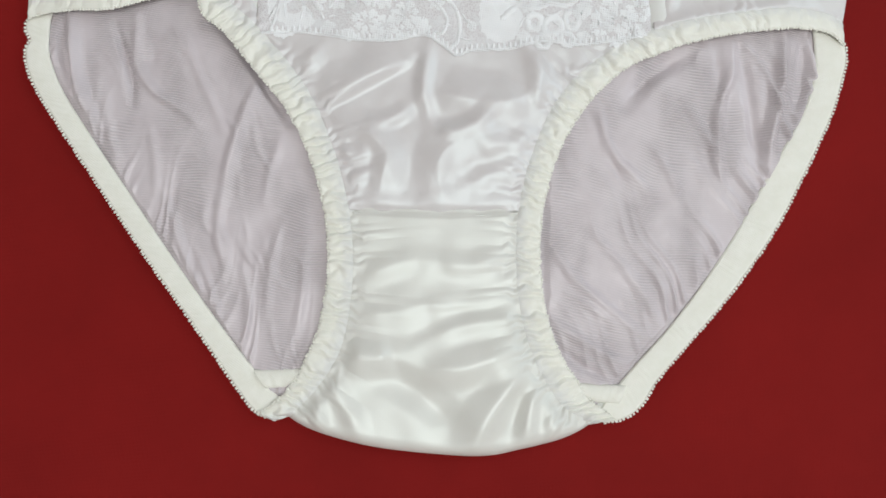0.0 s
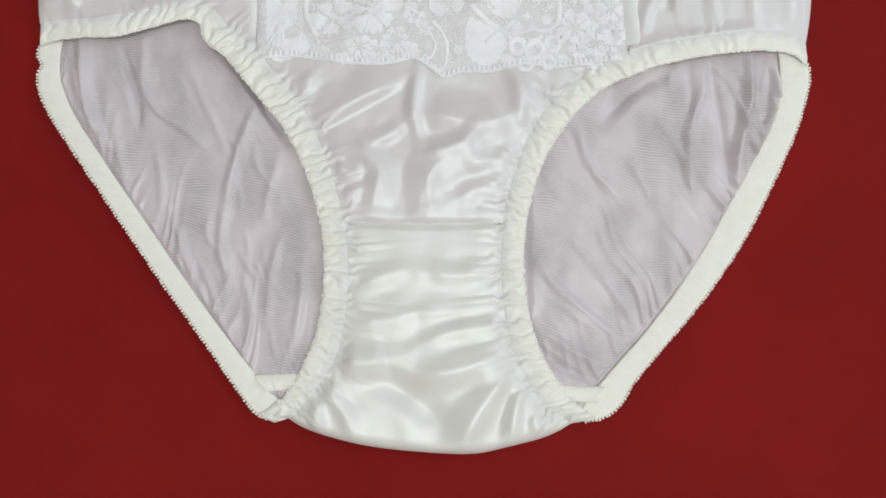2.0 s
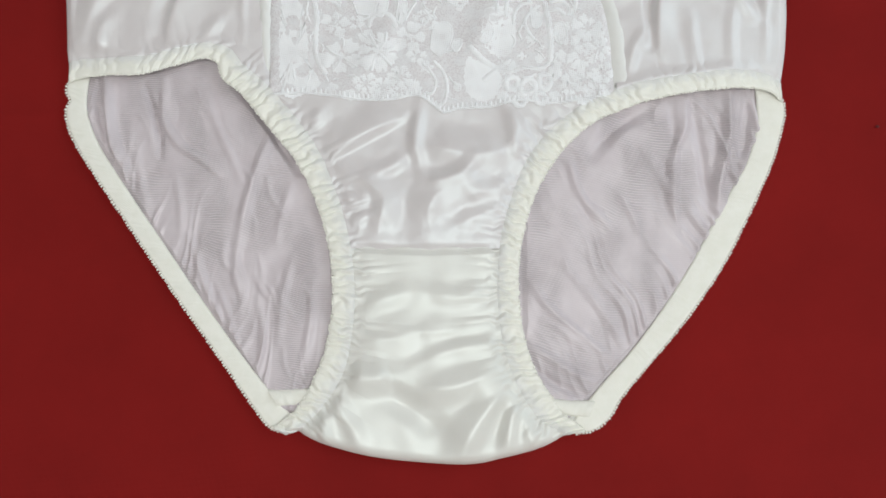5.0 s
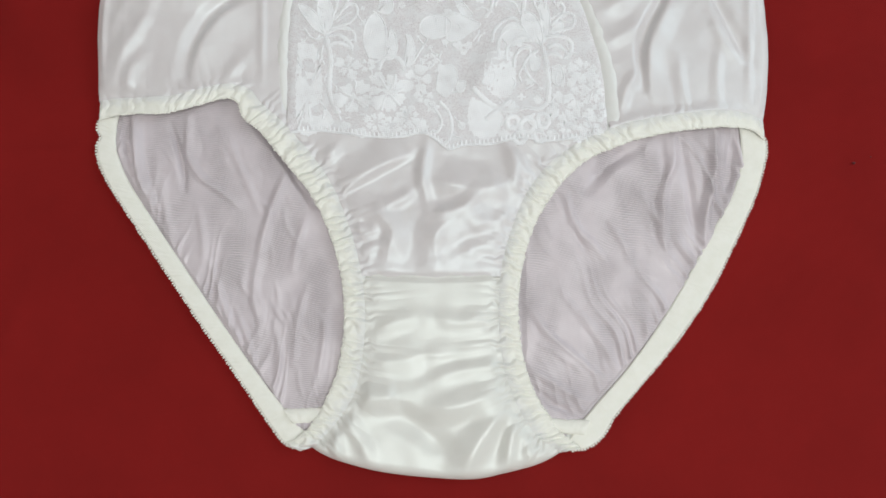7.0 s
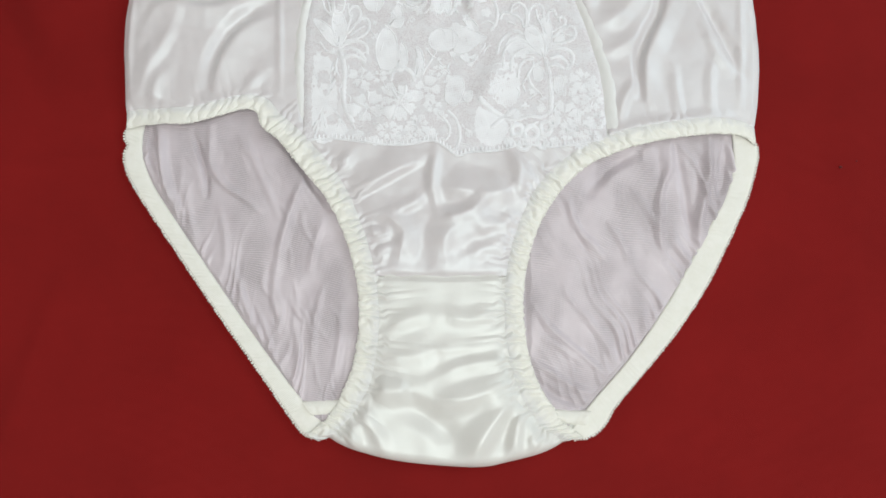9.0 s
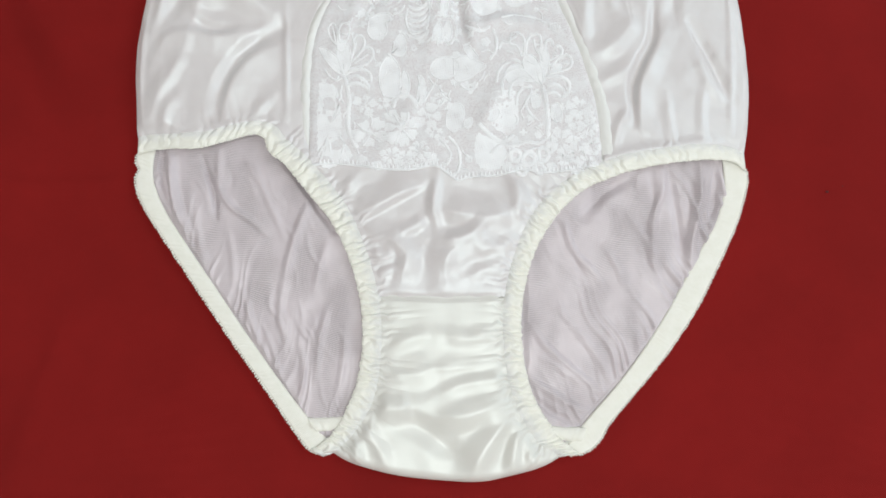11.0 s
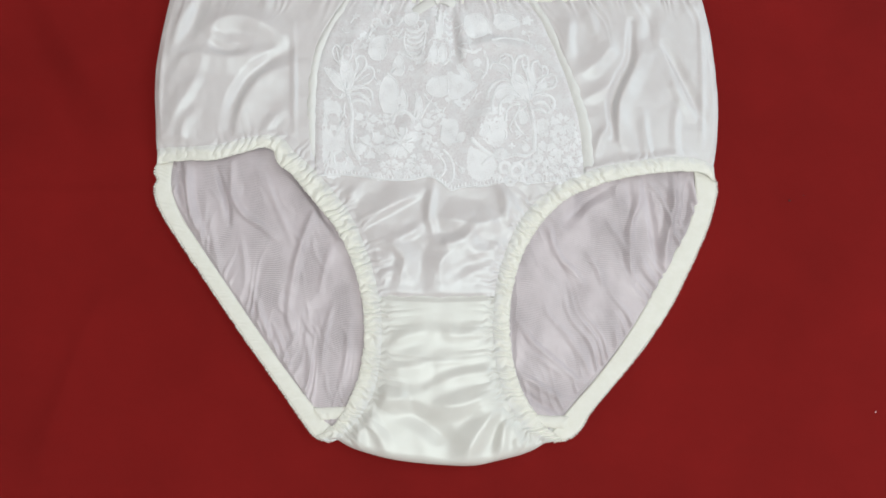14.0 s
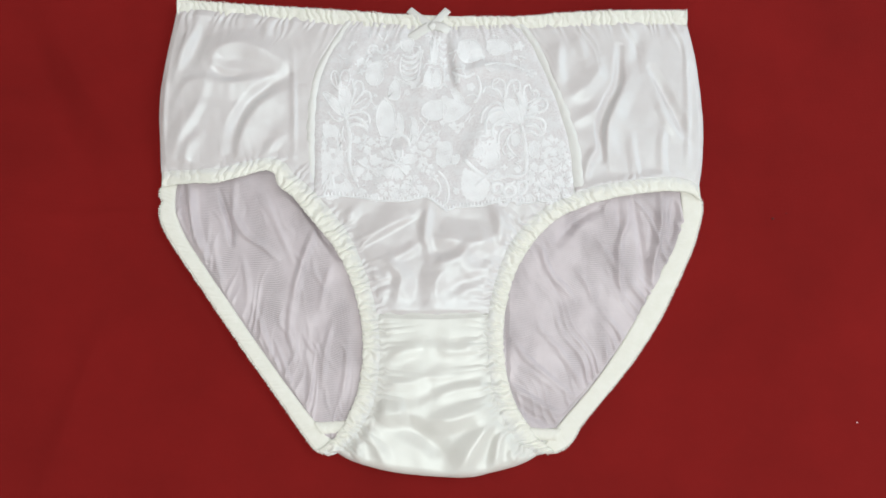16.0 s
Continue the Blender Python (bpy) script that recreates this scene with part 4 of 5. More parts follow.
# ---- lace over the centre front ----
HEM = [(-0.0806, 0.0342), (-0.0638, 0.0350), (-0.0498, 0.0337), (-0.0337, 0.0316), (-0.0177, 0.0315), (-0.0048, 0.0339), (0.0032, 0.0298), (0.0104, 0.0245), (0.0177, 0.0265), (0.0346, 0.0276), (0.0507, 0.0313), (0.0648, 0.0296), (0.0809, 0.0311), (0.1000, 0.0348)]
lx, ly, lu, lv = coons([(-0.0576, 0.1621), (0.0030, 0.1585), (0.0639, 0.1598)], HEM, [(-0.0576, 0.1621), *SEAM_L[1:-1], (-0.0806, 0.0342)], [(0.0639, 0.1598), *SEAM_R[1:-1], (0.1000, 0.0348)], 120, 120)
lz = on_front(np.stack([lx.ravel(), ly.ravel()], 1)).reshape(lx.shape) + 0.0004
lace = sheet("lace_panel", lx, ly, lz, NET, briefs, "white floral lace on fine net", 0)


def blob(cx, cy, r, n=28, lobes=5, depth=0.12, turn=0.0, flat=1.0):
    a = np.linspace(0, 2 * np.pi, n, endpoint=False)
    rr = r * (1 + depth * np.sin(lobes * a + turn))
    return np.stack([cx + rr * np.cos(a), cy + flat * rr * np.sin(a)], 1)


def serrate(rim):
    """The fine toothed edge that single threads give a woven figure."""
    ring = spline(np.vstack([rim, rim[:1]]), max(24, int(length(np.asarray(rim)) / 0.0007)))[:-1]
    d = np.gradient(ring, axis=0)
    d /= np.linalg.norm(d, axis=1)[:, None] + 1e-12
    s = np.arange(len(ring))
    tooth = 0.0002 * np.sin(s * 2.1) + 0.0008 * (np.abs(np.sin(s * 0.55 + ring[0, 0] * 900)) - 0.6) + 0.0002 * np.sin(s * 0.23)
    return ring + np.stack([d[:, 1], -d[:, 0]], 1) * tooth[:, None]


def loop(points):
    return spline([*points, points[0]], 40)[:-1]


class Motif:
    """One embroidered figure: dense fillings and raised cords, laid on the front."""

    def __init__(self):
        self.flat, self.cords = [], []

    def fill(self, rim, cord=True, level=False):
        self.flat.append((serrate(rim), level))
        if cord:
            self.cord(np.vstack([rim, rim[:1]]), 0.00032)
        return self

    def petals(self, cx, cy, r, count, turn, flat=1.0):
        """A blossom of separate petals round a small eye."""
        for k in range(count):
            a = turn + 2 * math.pi * k / count
            grow = 1 + 0.16 * math.sin(3.7 * k + turn)
            half = 0.84 * math.pi / count
            rim = [(0.24, 0), (0.62, -half), (0.92, -0.8 * half), (1.02, -0.35 * half), (0.94, 0.02), (1.04, 0.4 * half), (0.9, 0.85 * half), (0.6, half)]
            self.fill(loop([(cx + grow * r * q * math.cos(a + w), cy + flat * grow * r * q * math.sin(a + w)) for q, w in rim]), cord=False)
        return self

    def cord(self, line, r=0.00045):
        self.cords.append((np.asarray(line, float), r))
        return self

    def build(self, name, label=""):
        verts, faces = [], []
        for order, (rim, level) in enumerate(self.flat):
            n, mid = len(rim), rim.mean(0)
            rings = [rim, mid + (rim - mid) * 0.7, mid + (rim - mid) * 0.35, mid[None]]
            lift = (0.00045,) * 4 if level else (0.00048, 0.00055, 0.00055, 0.00055)
            lift = [up + 0.00004 * (order % 6) for up in lift]
            base = len(verts)
            for ring, up in zip(rings, lift):
                for (px, py), pz in zip(ring, on_front(ring)):
                    verts.append((px, py, pz + up))
            for k in range(2):
                for j in range(n):
                    q = base + k * n
                    faces.append((q + j, q + (j + 1) % n, q + n + (j + 1) % n, q + n + j))
            for j in range(n):
                faces.append((base + 2 * n + j, base + 2 * n + (j + 1) % n, base + 3 * n))
        for line, r in self.cords:
            line = spline(line, max(5, int(length(line) / 0.0009)))
            zz = on_front(line) + 0.00072
            d = np.gradient(line, axis=0)
            d /= np.linalg.norm(d, axis=1)[:, None] + 1e-12
            base, seg = len(verts), 5
            ends = np.clip(np.minimum(np.arange(len(line)), np.arange(len(line))[::-1]) / 2 + 0.5, 0, 1)
            for k in range(len(line)):
                wob = 1.3 * r * ends[k] * (1 + 0.15 * math.sin(k * 1.9))
                for side, up in ((-1, -min(0.0004, 0.8 * r)), (-0.75, 0.0), (0, 0.0001), (0.75, 0.0), (1, -min(0.0004, 0.8 * r))):
                    verts.append((line[k, 0] - d[k, 1] * wob * side, line[k, 1] + d[k, 0] * wob * side, zz[k] + up))
            for k in range(len(line) - 1):
                for j in range(seg - 1):
                    q = base + k * seg
                    faces.append((q + j, q + seg + j, q + seg + j + 1, q + j + 1))
        me = bpy.data.meshes.new(name)
        me.from_pydata(verts, [], faces)
        return link(name, me, LACE, lace, label)


# plain dense ground beside the first lotus
m = Motif()
m.fill(loop([(-0.0772, 0.0878), (-0.0675, 0.0859), (-0.0631, 0.0705), (-0.0617, 0.0515), (-0.0556, 0.0402), (-0.0635, 0.0345), (-0.0745, 0.0338), (-0.078, 0.0571)]), cord=False, level=True)
m.build("dense_ground")
# plain dense ground between the stems
m = Motif()
m.fill(loop([(0.0328, 0.0812), (0.0462, 0.0824), (0.049, 0.0682), (0.0444, 0.0552), (0.0348, 0.0574), (0.0301, 0.067)]), cord=False, level=True)
m.fill(loop([(0.023, 0.0551), (0.0311, 0.0514), (0.0406, 0.0453), (0.039, 0.0348), (0.0302, 0.0302), (0.0229, 0.0347), (0.0208, 0.046)]), cord=False, level=True)
m.build("dense_ground")
# lotus beside one seam
m = Motif()
m.fill(loop([(-0.0617, 0.0925), (-0.0685, 0.0964), (-0.0754, 0.1057), (-0.0778, 0.1112), (-0.0725, 0.1096), (-0.0649, 0.1026)]))
m.fill(loop([(-0.0613, 0.0925), (-0.0657, 0.1034), (-0.0662, 0.112), (-0.0629, 0.1159), (-0.0587, 0.1112), (-0.0574, 0.1015)]))
m.cord([(-0.0666, 0.1124), (-0.0708, 0.1175), (-0.0725, 0.1238), (-0.0699, 0.1273), (-0.0668, 0.1238), (-0.0659, 0.1175), (-0.0666, 0.1124)], 0.0006)
m.cord([(-0.0648, 0.1143), (-0.0653, 0.1222), (-0.0635, 0.1266), (-0.0601, 0.1266), (-0.0585, 0.1222), (-0.0607, 0.1151), (-0.0648, 0.1143)], 0.0006)
m.cord([(-0.0699, 0.1254), (-0.0682, 0.1191), (-0.067, 0.1132)], 0.0005)
m.cord([(-0.0575, 0.1034), (-0.0553, 0.1112), (-0.0562, 0.1159), (-0.0536, 0.1191), (-0.0502, 0.1183), (-0.049, 0.1136), (-0.0516, 0.1081), (-0.0559, 0.1026)], 0.0007)
m.cord([(-0.0567, 0.1019), (-0.0516, 0.1081), (-0.0479, 0.1113), (-0.0445, 0.1105), (-0.0433, 0.1058), (-0.0462, 0.1011), (-0.0514, 0.0984), (-0.0588, 0.0964)], 0.0008)
m.cord([(-0.0552, 0.1003), (-0.05, 0.1042), (-0.0463, 0.1066)], 0.0006)
m.cord([(-0.061, 0.0929), (-0.0555, 0.096), (-0.0491, 0.0964), (-0.045, 0.0933), (-0.0442, 0.0879)], 0.0008)
m.cord([(-0.0602, 0.091), (-0.0543, 0.0921), (-0.049, 0.0894), (-0.0452, 0.084)], 0.0009)
m.cord([(-0.0594, 0.0855), (-0.0542, 0.0875), (-0.049, 0.0856), (-0.0452, 0.0825)], 0.0009)
m.cord([(-0.0621, 0.0917), (-0.0665, 0.0894), (-0.0706, 0.0917), (-0.0737, 0.0963)], 0.0006)
m.cord([(-0.0617, 0.0925), (-0.0594, 0.0855), (-0.0581, 0.0763), (-0.0586, 0.0667), (-0.0581, 0.0572), (-0.055, 0.0489), (-0.052, 0.0451)], 0.0012)
m.cord([(-0.0627, 0.0859), (-0.0637, 0.0801), (-0.0617, 0.074)], 0.0005)
m.cord([(-0.063, 0.0801), (-0.0644, 0.0755)], 0.0005)
m.build("lotus_flower")
# rose below it: a large open flower with smaller ones round it
m = Motif()
m.petals(-0.0249, 0.058, 0.0122, 7, 0.4, 0.95)
m.petals(-0.0448, 0.055, 0.0107, 5, 0.9, 0.9)
m.petals(-0.048, 0.0733, 0.0068, 5, 0.2, 1)
m.petals(-0.008, 0.0657, 0.0086, 5, 1.3, 0.9)
m.petals(-0.0043, 0.0551, 0.0050, 5, 0.3, 0.9)
m.petals(-0.0377, 0.0741, 0.0050, 5, 0.8, 0.8)
m.fill(blob(-0.0249, 0.058, 0.0025, 24, 5, 0.15), cord=False)
m.fill(blob(-0.0448, 0.055, 0.0018, 24, 5, 0.15), cord=False)
m.fill(blob(-0.008, 0.0657, 0.0018, 24, 5, 0.15), cord=False)
m.cord([(-0.0302, 0.071), (-0.0281, 0.0772), (-0.0229, 0.0795), (-0.0177, 0.0764), (-0.0154, 0.0703)], 0.0011)
m.cord([(-0.0295, 0.0672), (-0.0272, 0.0626), (-0.0249, 0.0588)], 0.0007)
m.cord([(-0.0206, 0.068), (-0.0213, 0.0626), (-0.0242, 0.058)], 0.0007)
m.cord([(-0.0161, 0.0604), (-0.0198, 0.0581), (-0.0242, 0.0573)], 0.0007)
m.cord([(-0.0175, 0.0497), (-0.0212, 0.0535), (-0.0242, 0.0565)], 0.0007)
m.cord([(-0.0285, 0.0467), (-0.0271, 0.052), (-0.0257, 0.0558)], 0.0007)
m.cord([(-0.053, 0.061), (-0.0493, 0.0572), (-0.0448, 0.055)], 0.0006)
m.cord([(-0.0491, 0.0466), (-0.0462, 0.0504), (-0.0448, 0.0542)], 0.0006)
m.cord([(-0.0359, 0.0489), (-0.0396, 0.0519), (-0.0433, 0.0542)], 0.0006)
m.build("rose")
# tall leaf with open rows above the rose
m = Motif()
m.fill(loop([(-0.0362, 0.0787), (-0.0393, 0.0879), (-0.0387, 0.0972), (-0.0351, 0.1043), (-0.0306, 0.1043), (-0.0268, 0.0981), (-0.026, 0.088), (-0.0281, 0.0787)]))
m.fill(loop([(-0.0273, 0.0779), (-0.0252, 0.088), (-0.0238, 0.0957), (-0.0208, 0.0919), (-0.02, 0.0833), (-0.0229, 0.0772)]))
m.fill(loop([(-0.0155, 0.078), (-0.014, 0.088), (-0.0148, 0.0927), (-0.0118, 0.0911), (-0.0096, 0.0834), (-0.011, 0.0757), (-0.014, 0.0726)]))
m.fill(loop([(-0.0314, 0.1066), (-0.0299, 0.1145), (-0.0262, 0.12), (-0.0232, 0.1161), (-0.0224, 0.109), (-0.0254, 0.1051)]))
m.build("leaf")
# leaves running to the middle
m = Motif()
m.petals(-0.001, 0.0776, 0.0052, 5, 1, 0.75)
m.fill(loop([(0.0031, 0.0589), (0.0038, 0.068), (0.0075, 0.0734), (0.0127, 0.0734), (0.0149, 0.0681), (0.0127, 0.0604), (0.0083, 0.0551)]))
m.fill(blob(0.006, 0.0711, 0.0032, 30, 4, 0.2, 1, 1), cord=False)
m.cord([(0.0046, 0.0528), (0.0097, 0.0468), (0.0119, 0.0385), (0.0104, 0.0302), (0.006, 0.0265)], 0.0008)
m.cord([(-0.0013, 0.0513), (0.0031, 0.0467), (0.006, 0.0407), (0.0038, 0.0347), (0.0002, 0.0354)], 0.0007)
m.fill(blob(0.0009, 0.049, 0.0032, 30, 5, 0.2, 1, 0.9), cord=False)
m.fill(loop([(0.0157, 0.0643), (0.0142, 0.0604), (0.0164, 0.0574), (0.0193, 0.0604), (0.0194, 0.0643)]))
m.cord([(-0.011, 0.0741), (-0.0073, 0.0818), (-0.0029, 0.0888), (-0.0022, 0.0919)], 0.0005)
m.build("leaf")
# paisley curl
m = Motif()
m.fill(loop([(-0.0473, 0.1215), (-0.0459, 0.1294), (-0.0414, 0.1334), (-0.0339, 0.1342), (-0.0308, 0.1303), (-0.0353, 0.1279), (-0.0345, 0.1223), (-0.0382, 0.1168), (-0.0442, 0.1168)]))
m.fill(blob(-0.0501, 0.1349, 0.0029, 30, 4, 0.2, 1, 0.8), cord=False)
m.fill(blob(-0.0527, 0.1318, 0.0018, 30, 4, 0.2, 2, 1), cord=False)
m.cord([(-0.043, 0.1389), (-0.0461, 0.1421), (-0.0446, 0.1461), (-0.0401, 0.1461), (-0.0385, 0.1422), (-0.0347, 0.1406), (-0.0317, 0.1438), (-0.0325, 0.1478)], 0.001)
m.fill(blob(-0.0416, 0.1429, 0.0021, 30, 4, 0.2, 2, 1), cord=False)
m.cord([(-0.0459, 0.1294), (-0.0475, 0.1334), (-0.0453, 0.1381), (-0.0422, 0.1382)], 0.0008)
m.cord([(-0.0309, 0.1334), (-0.0264, 0.135), (-0.0234, 0.1398)], 0.0006)
m.fill(blob(-0.04, 0.1082, 0.0014, 30, 4, 0.2, 1, 1), cord=False)
m.fill(blob(-0.0355, 0.1422, 0.0021, 30, 4, 0.2, 1, 1), cord=False)
m.build("paisley")
# palm under the bow
m = Motif()
m.fill(loop([(-0.022, 0.1502), (-0.0136, 0.1511), (-0.0129, 0.1454), (-0.0181, 0.1414), (-0.0219, 0.1446)]))
m.cord([(-0.0211, 0.139), (-0.0173, 0.1371), (-0.0121, 0.1379), (-0.0079, 0.1423)], 0.0009)
m.cord([(-0.0211, 0.1351), (-0.0173, 0.1331), (-0.012, 0.1339), (-0.0079, 0.1383)], 0.0009)
m.cord([(-0.0211, 0.1311), (-0.0173, 0.1291), (-0.012, 0.1299), (-0.0079, 0.1343)], 0.0009)
m.cord([(-0.021, 0.1271), (-0.0173, 0.1252), (-0.012, 0.126), (-0.0079, 0.1303)], 0.0009)
m.cord([(-0.021, 0.1232), (-0.0172, 0.1212), (-0.012, 0.122), (-0.0079, 0.1264)], 0.0009)
m.cord([(-0.021, 0.1192), (-0.0172, 0.1173), (-0.012, 0.1181), (-0.0079, 0.1224)], 0.0009)
m.cord([(-0.0083, 0.1455), (-0.0075, 0.1351), (-0.009, 0.1256), (-0.0105, 0.1193)], 0.0007)
m.cord([(-0.0215, 0.1374), (-0.0226, 0.1295), (-0.0195, 0.1208), (-0.0127, 0.1177)], 0.0006)
m.fill(loop([(-0.0008, 0.1503), (0.0038, 0.1503), (0.0045, 0.1415), (0.003, 0.1312), (0.0, 0.1351)]))
m.fill(loop([(-0.006, 0.1153), (-0.0045, 0.1232), (-0.0015, 0.128), (0.0008, 0.1225), (-0.0007, 0.1154)]))
m.fill(loop([(0.0008, 0.1154), (0.0015, 0.1232), (0.0042, 0.1288), (0.0068, 0.1248), (0.006, 0.1162)]))
m.cord([(-0.006, 0.1146), (-0.003, 0.1177), (-0.0007, 0.1138), (0.0023, 0.1177), (0.0053, 0.1138), (0.0087, 0.117), (0.0113, 0.1146)], 0.0008)
m.cord([(0.0091, 0.1178), (0.0098, 0.1249), (0.0083, 0.1304)], 0.0008)
m.cord([(0.0061, 0.1479), (0.0087, 0.1455), (0.011, 0.1479)], 0.0009)
m.cord([(0.0061, 0.1427), (0.0087, 0.1403), (0.011, 0.1427)], 0.0009)
m.cord([(0.0061, 0.1375), (0.0087, 0.1352), (0.011, 0.1376)], 0.0009)
m.cord([(0.006, 0.1324), (0.0087, 0.13), (0.011, 0.1324)], 0.0009)
m.build("palm")
# big bud with berries in the middle
m = Motif()
m.fill(blob(0.0023, 0.0974, 0.0089, 30, 2, 0.06, 0.6, 0.86))
m.fill(loop([(0.0083, 0.1036), (0.0165, 0.1052), (0.0232, 0.1021), (0.0285, 0.099), (0.0232, 0.0943), (0.0165, 0.0896), (0.009, 0.0896)]))
m.fill(loop([(0.0143, 0.1099), (0.0173, 0.1131), (0.021, 0.1091), (0.024, 0.1045), (0.0188, 0.1037)]))
m.fill(blob(0.0098, 0.1044, 0.0043, 30, 4, 0.2, 1, 0.8), cord=False)
m.fill(blob(0.0157, 0.0858, 0.0029, 30, 5, 0.2, 1, 0.8), cord=False)
m.fill(blob(0.0213, 0.0858, 0.0021, 30, 4, 0.2, 1, 1), cord=False)
m.fill(blob(0.0187, 0.0819, 0.0018, 30, 4, 0.2, 1, 1), cord=False)
m.cord([(0.012, 0.0865), (0.0157, 0.0835), (0.0202, 0.0835), (0.0232, 0.0881)], 0.0007)
m.build("bud")
# tulip and blossoms under the waistband
m = Motif()
m.fill(loop([(0.0189, 0.1392), (0.0204, 0.148), (0.0258, 0.1504), (0.0318, 0.1496), (0.0363, 0.1448), (0.0355, 0.1369), (0.0287, 0.1336), (0.0226, 0.1344)]))
m.fill(loop([(0.0401, 0.1433), (0.0417, 0.1497), (0.0478, 0.1505), (0.0546, 0.1497), (0.0575, 0.1441), (0.0522, 0.1401), (0.0454, 0.1393)]))
m.fill(blob(0.0636, 0.1458, 0.0036, 30, 5, 0.2, 1, 0.9), cord=False)
m.cord([(0.0155, 0.1265), (0.0196, 0.1225), (0.0256, 0.1218), (0.0316, 0.1249)], 0.001)
m.cord([(0.0331, 0.1234), (0.0353, 0.1163), (0.0345, 0.1084), (0.0307, 0.1029)], 0.0009)
m.fill(blob(0.0286, 0.1147, 0.0029, 30, 5, 0.2, 2, 1), cord=False)
m.cord([(0.0385, 0.1305), (0.0475, 0.1329), (0.0588, 0.1314), (0.0678, 0.1267)], 0.0008)
m.fill(blob(0.0723, 0.1251, 0.0039, 30, 5, 0.2, 2, 0.7), cord=False)
m.build("tulip")
# lotus beside the other seam
m = Motif()
m.fill(loop([(0.0638, 0.0859), (0.0575, 0.0913), (0.0524, 0.0991), (0.0532, 0.1053), (0.0585, 0.1061), (0.0629, 0.0999), (0.065, 0.0921)]))
m.fill(loop([(0.0649, 0.0882), (0.0636, 0.1007), (0.0623, 0.1101), (0.0668, 0.1117), (0.0689, 0.103), (0.068, 0.0929)]))
m.cord([(0.0368, 0.11), (0.0391, 0.1147), (0.0436, 0.1147), (0.0444, 0.1195), (0.0489, 0.121), (0.0526, 0.1179), (0.0533, 0.1116), (0.0525, 0.1053)], 0.0008)
m.cord([(0.054, 0.1069), (0.0549, 0.1155), (0.0587, 0.1199), (0.0632, 0.1187), (0.0638, 0.1116)], 0.0008)
m.cord([(0.0436, 0.1139), (0.0488, 0.1116), (0.0517, 0.1046)], 0.0006)
m.cord([(0.0594, 0.1171), (0.0601, 0.1116), (0.0622, 0.1069)], 0.0006)
m.cord([(0.066, 0.1085), (0.0669, 0.1148), (0.0706, 0.1164), (0.0721, 0.1117), (0.0751, 0.1125), (0.0773, 0.1093), (0.0757, 0.1046), (0.0703, 0.0999)], 0.0008)
m.cord([(0.0696, 0.0984), (0.0749, 0.1038), (0.0802, 0.1062), (0.0831, 0.1031), (0.0823, 0.0984), (0.0777, 0.0961), (0.0702, 0.0945)], 0.0009)
m.fill(loop([(0.0687, 0.0937), (0.0718, 0.0992), (0.0756, 0.1007), (0.0763, 0.0976), (0.0725, 0.0945)]))
m.cord([(0.0665, 0.0914), (0.0717, 0.0921), (0.0777, 0.0914), (0.0813, 0.0875), (0.0804, 0.0813), (0.0766, 0.0782)], 0.001)
m.cord([(0.0671, 0.0852), (0.0723, 0.0867), (0.076, 0.0844), (0.0789, 0.0798)], 0.001)
m.cord([(0.067, 0.0805), (0.0715, 0.0813), (0.0759, 0.0782)], 0.0009)
m.cord([(0.0351, 0.0874), (0.0366, 0.0951), (0.0412, 0.1006), (0.0472, 0.103), (0.0509, 0.1006)], 0.0009)
m.cord([(0.0387, 0.0789), (0.0388, 0.0882), (0.0426, 0.0944), (0.0486, 0.0967), (0.0538, 0.0952)], 0.0009)
m.cord([(0.0432, 0.0766), (0.044, 0.0851), (0.0478, 0.0897), (0.053, 0.0913), (0.0582, 0.089)], 0.0009)
m.cord([(0.0476, 0.0728), (0.0484, 0.0797), (0.0522, 0.0843), (0.0582, 0.0851)], 0.0008)
m.fill(loop([(0.0396, 0.092), (0.0434, 0.0983), (0.0494, 0.0999), (0.0538, 0.0952), (0.0597, 0.089), (0.0522, 0.0882), (0.0455, 0.0859)]))
m.cord([(0.0645, 0.0859), (0.0665, 0.0747), (0.0674, 0.0632), (0.0669, 0.0518)], 0.0013)
m.cord([(0.0619, 0.0836), (0.0573, 0.0805), (0.0535, 0.0743), (0.0564, 0.0674), (0.06, 0.0636)], 0.0008)
m.fill(loop([(0.0566, 0.0789), (0.0603, 0.0805), (0.0632, 0.0774), (0.0617, 0.072), (0.0579, 0.0713)]))
m.cord([(0.0528, 0.0735), (0.0505, 0.0689), (0.0519, 0.0643)], 0.0006)
m.fill(blob(0.0564, 0.0644, 0.0021, 30, 5, 0.2, 1, 1), cord=False)
m.fill(blob(0.0518, 0.0552, 0.0021, 30, 4, 0.2, 1, 0.8), cord=False)
m.fill(blob(0.0614, 0.0537, 0.0025, 30, 5, 0.2, 1, 1), cord=False)
m.build("lotus_flower")
# rose beside the other seam
m = Motif()
m.petals(0.0779, 0.0682, 0.0075, 6, 1, 1)
m.petals(0.0876, 0.0713, 0.0067, 7, 2, 1)
m.fill(loop([(0.0698, 0.0728), (0.0743, 0.0744), (0.0764, 0.0675), (0.0733, 0.0621), (0.0697, 0.0652)]))
m.petals(0.0753, 0.0492, 0.0079, 7, 2, 1.1)
m.petals(0.0843, 0.0545, 0.0063, 6, 3, 1)
m.petals(0.0933, 0.0591, 0.0052, 6, 1, 1.3)
m.petals(0.0855, 0.0416, 0.0067, 7, 2, 0.9)
m.petals(0.0952, 0.0462, 0.0052, 6, 1, 1.2)
m.petals(0.0773, 0.0379, 0.0052, 6, 3, 0.8)
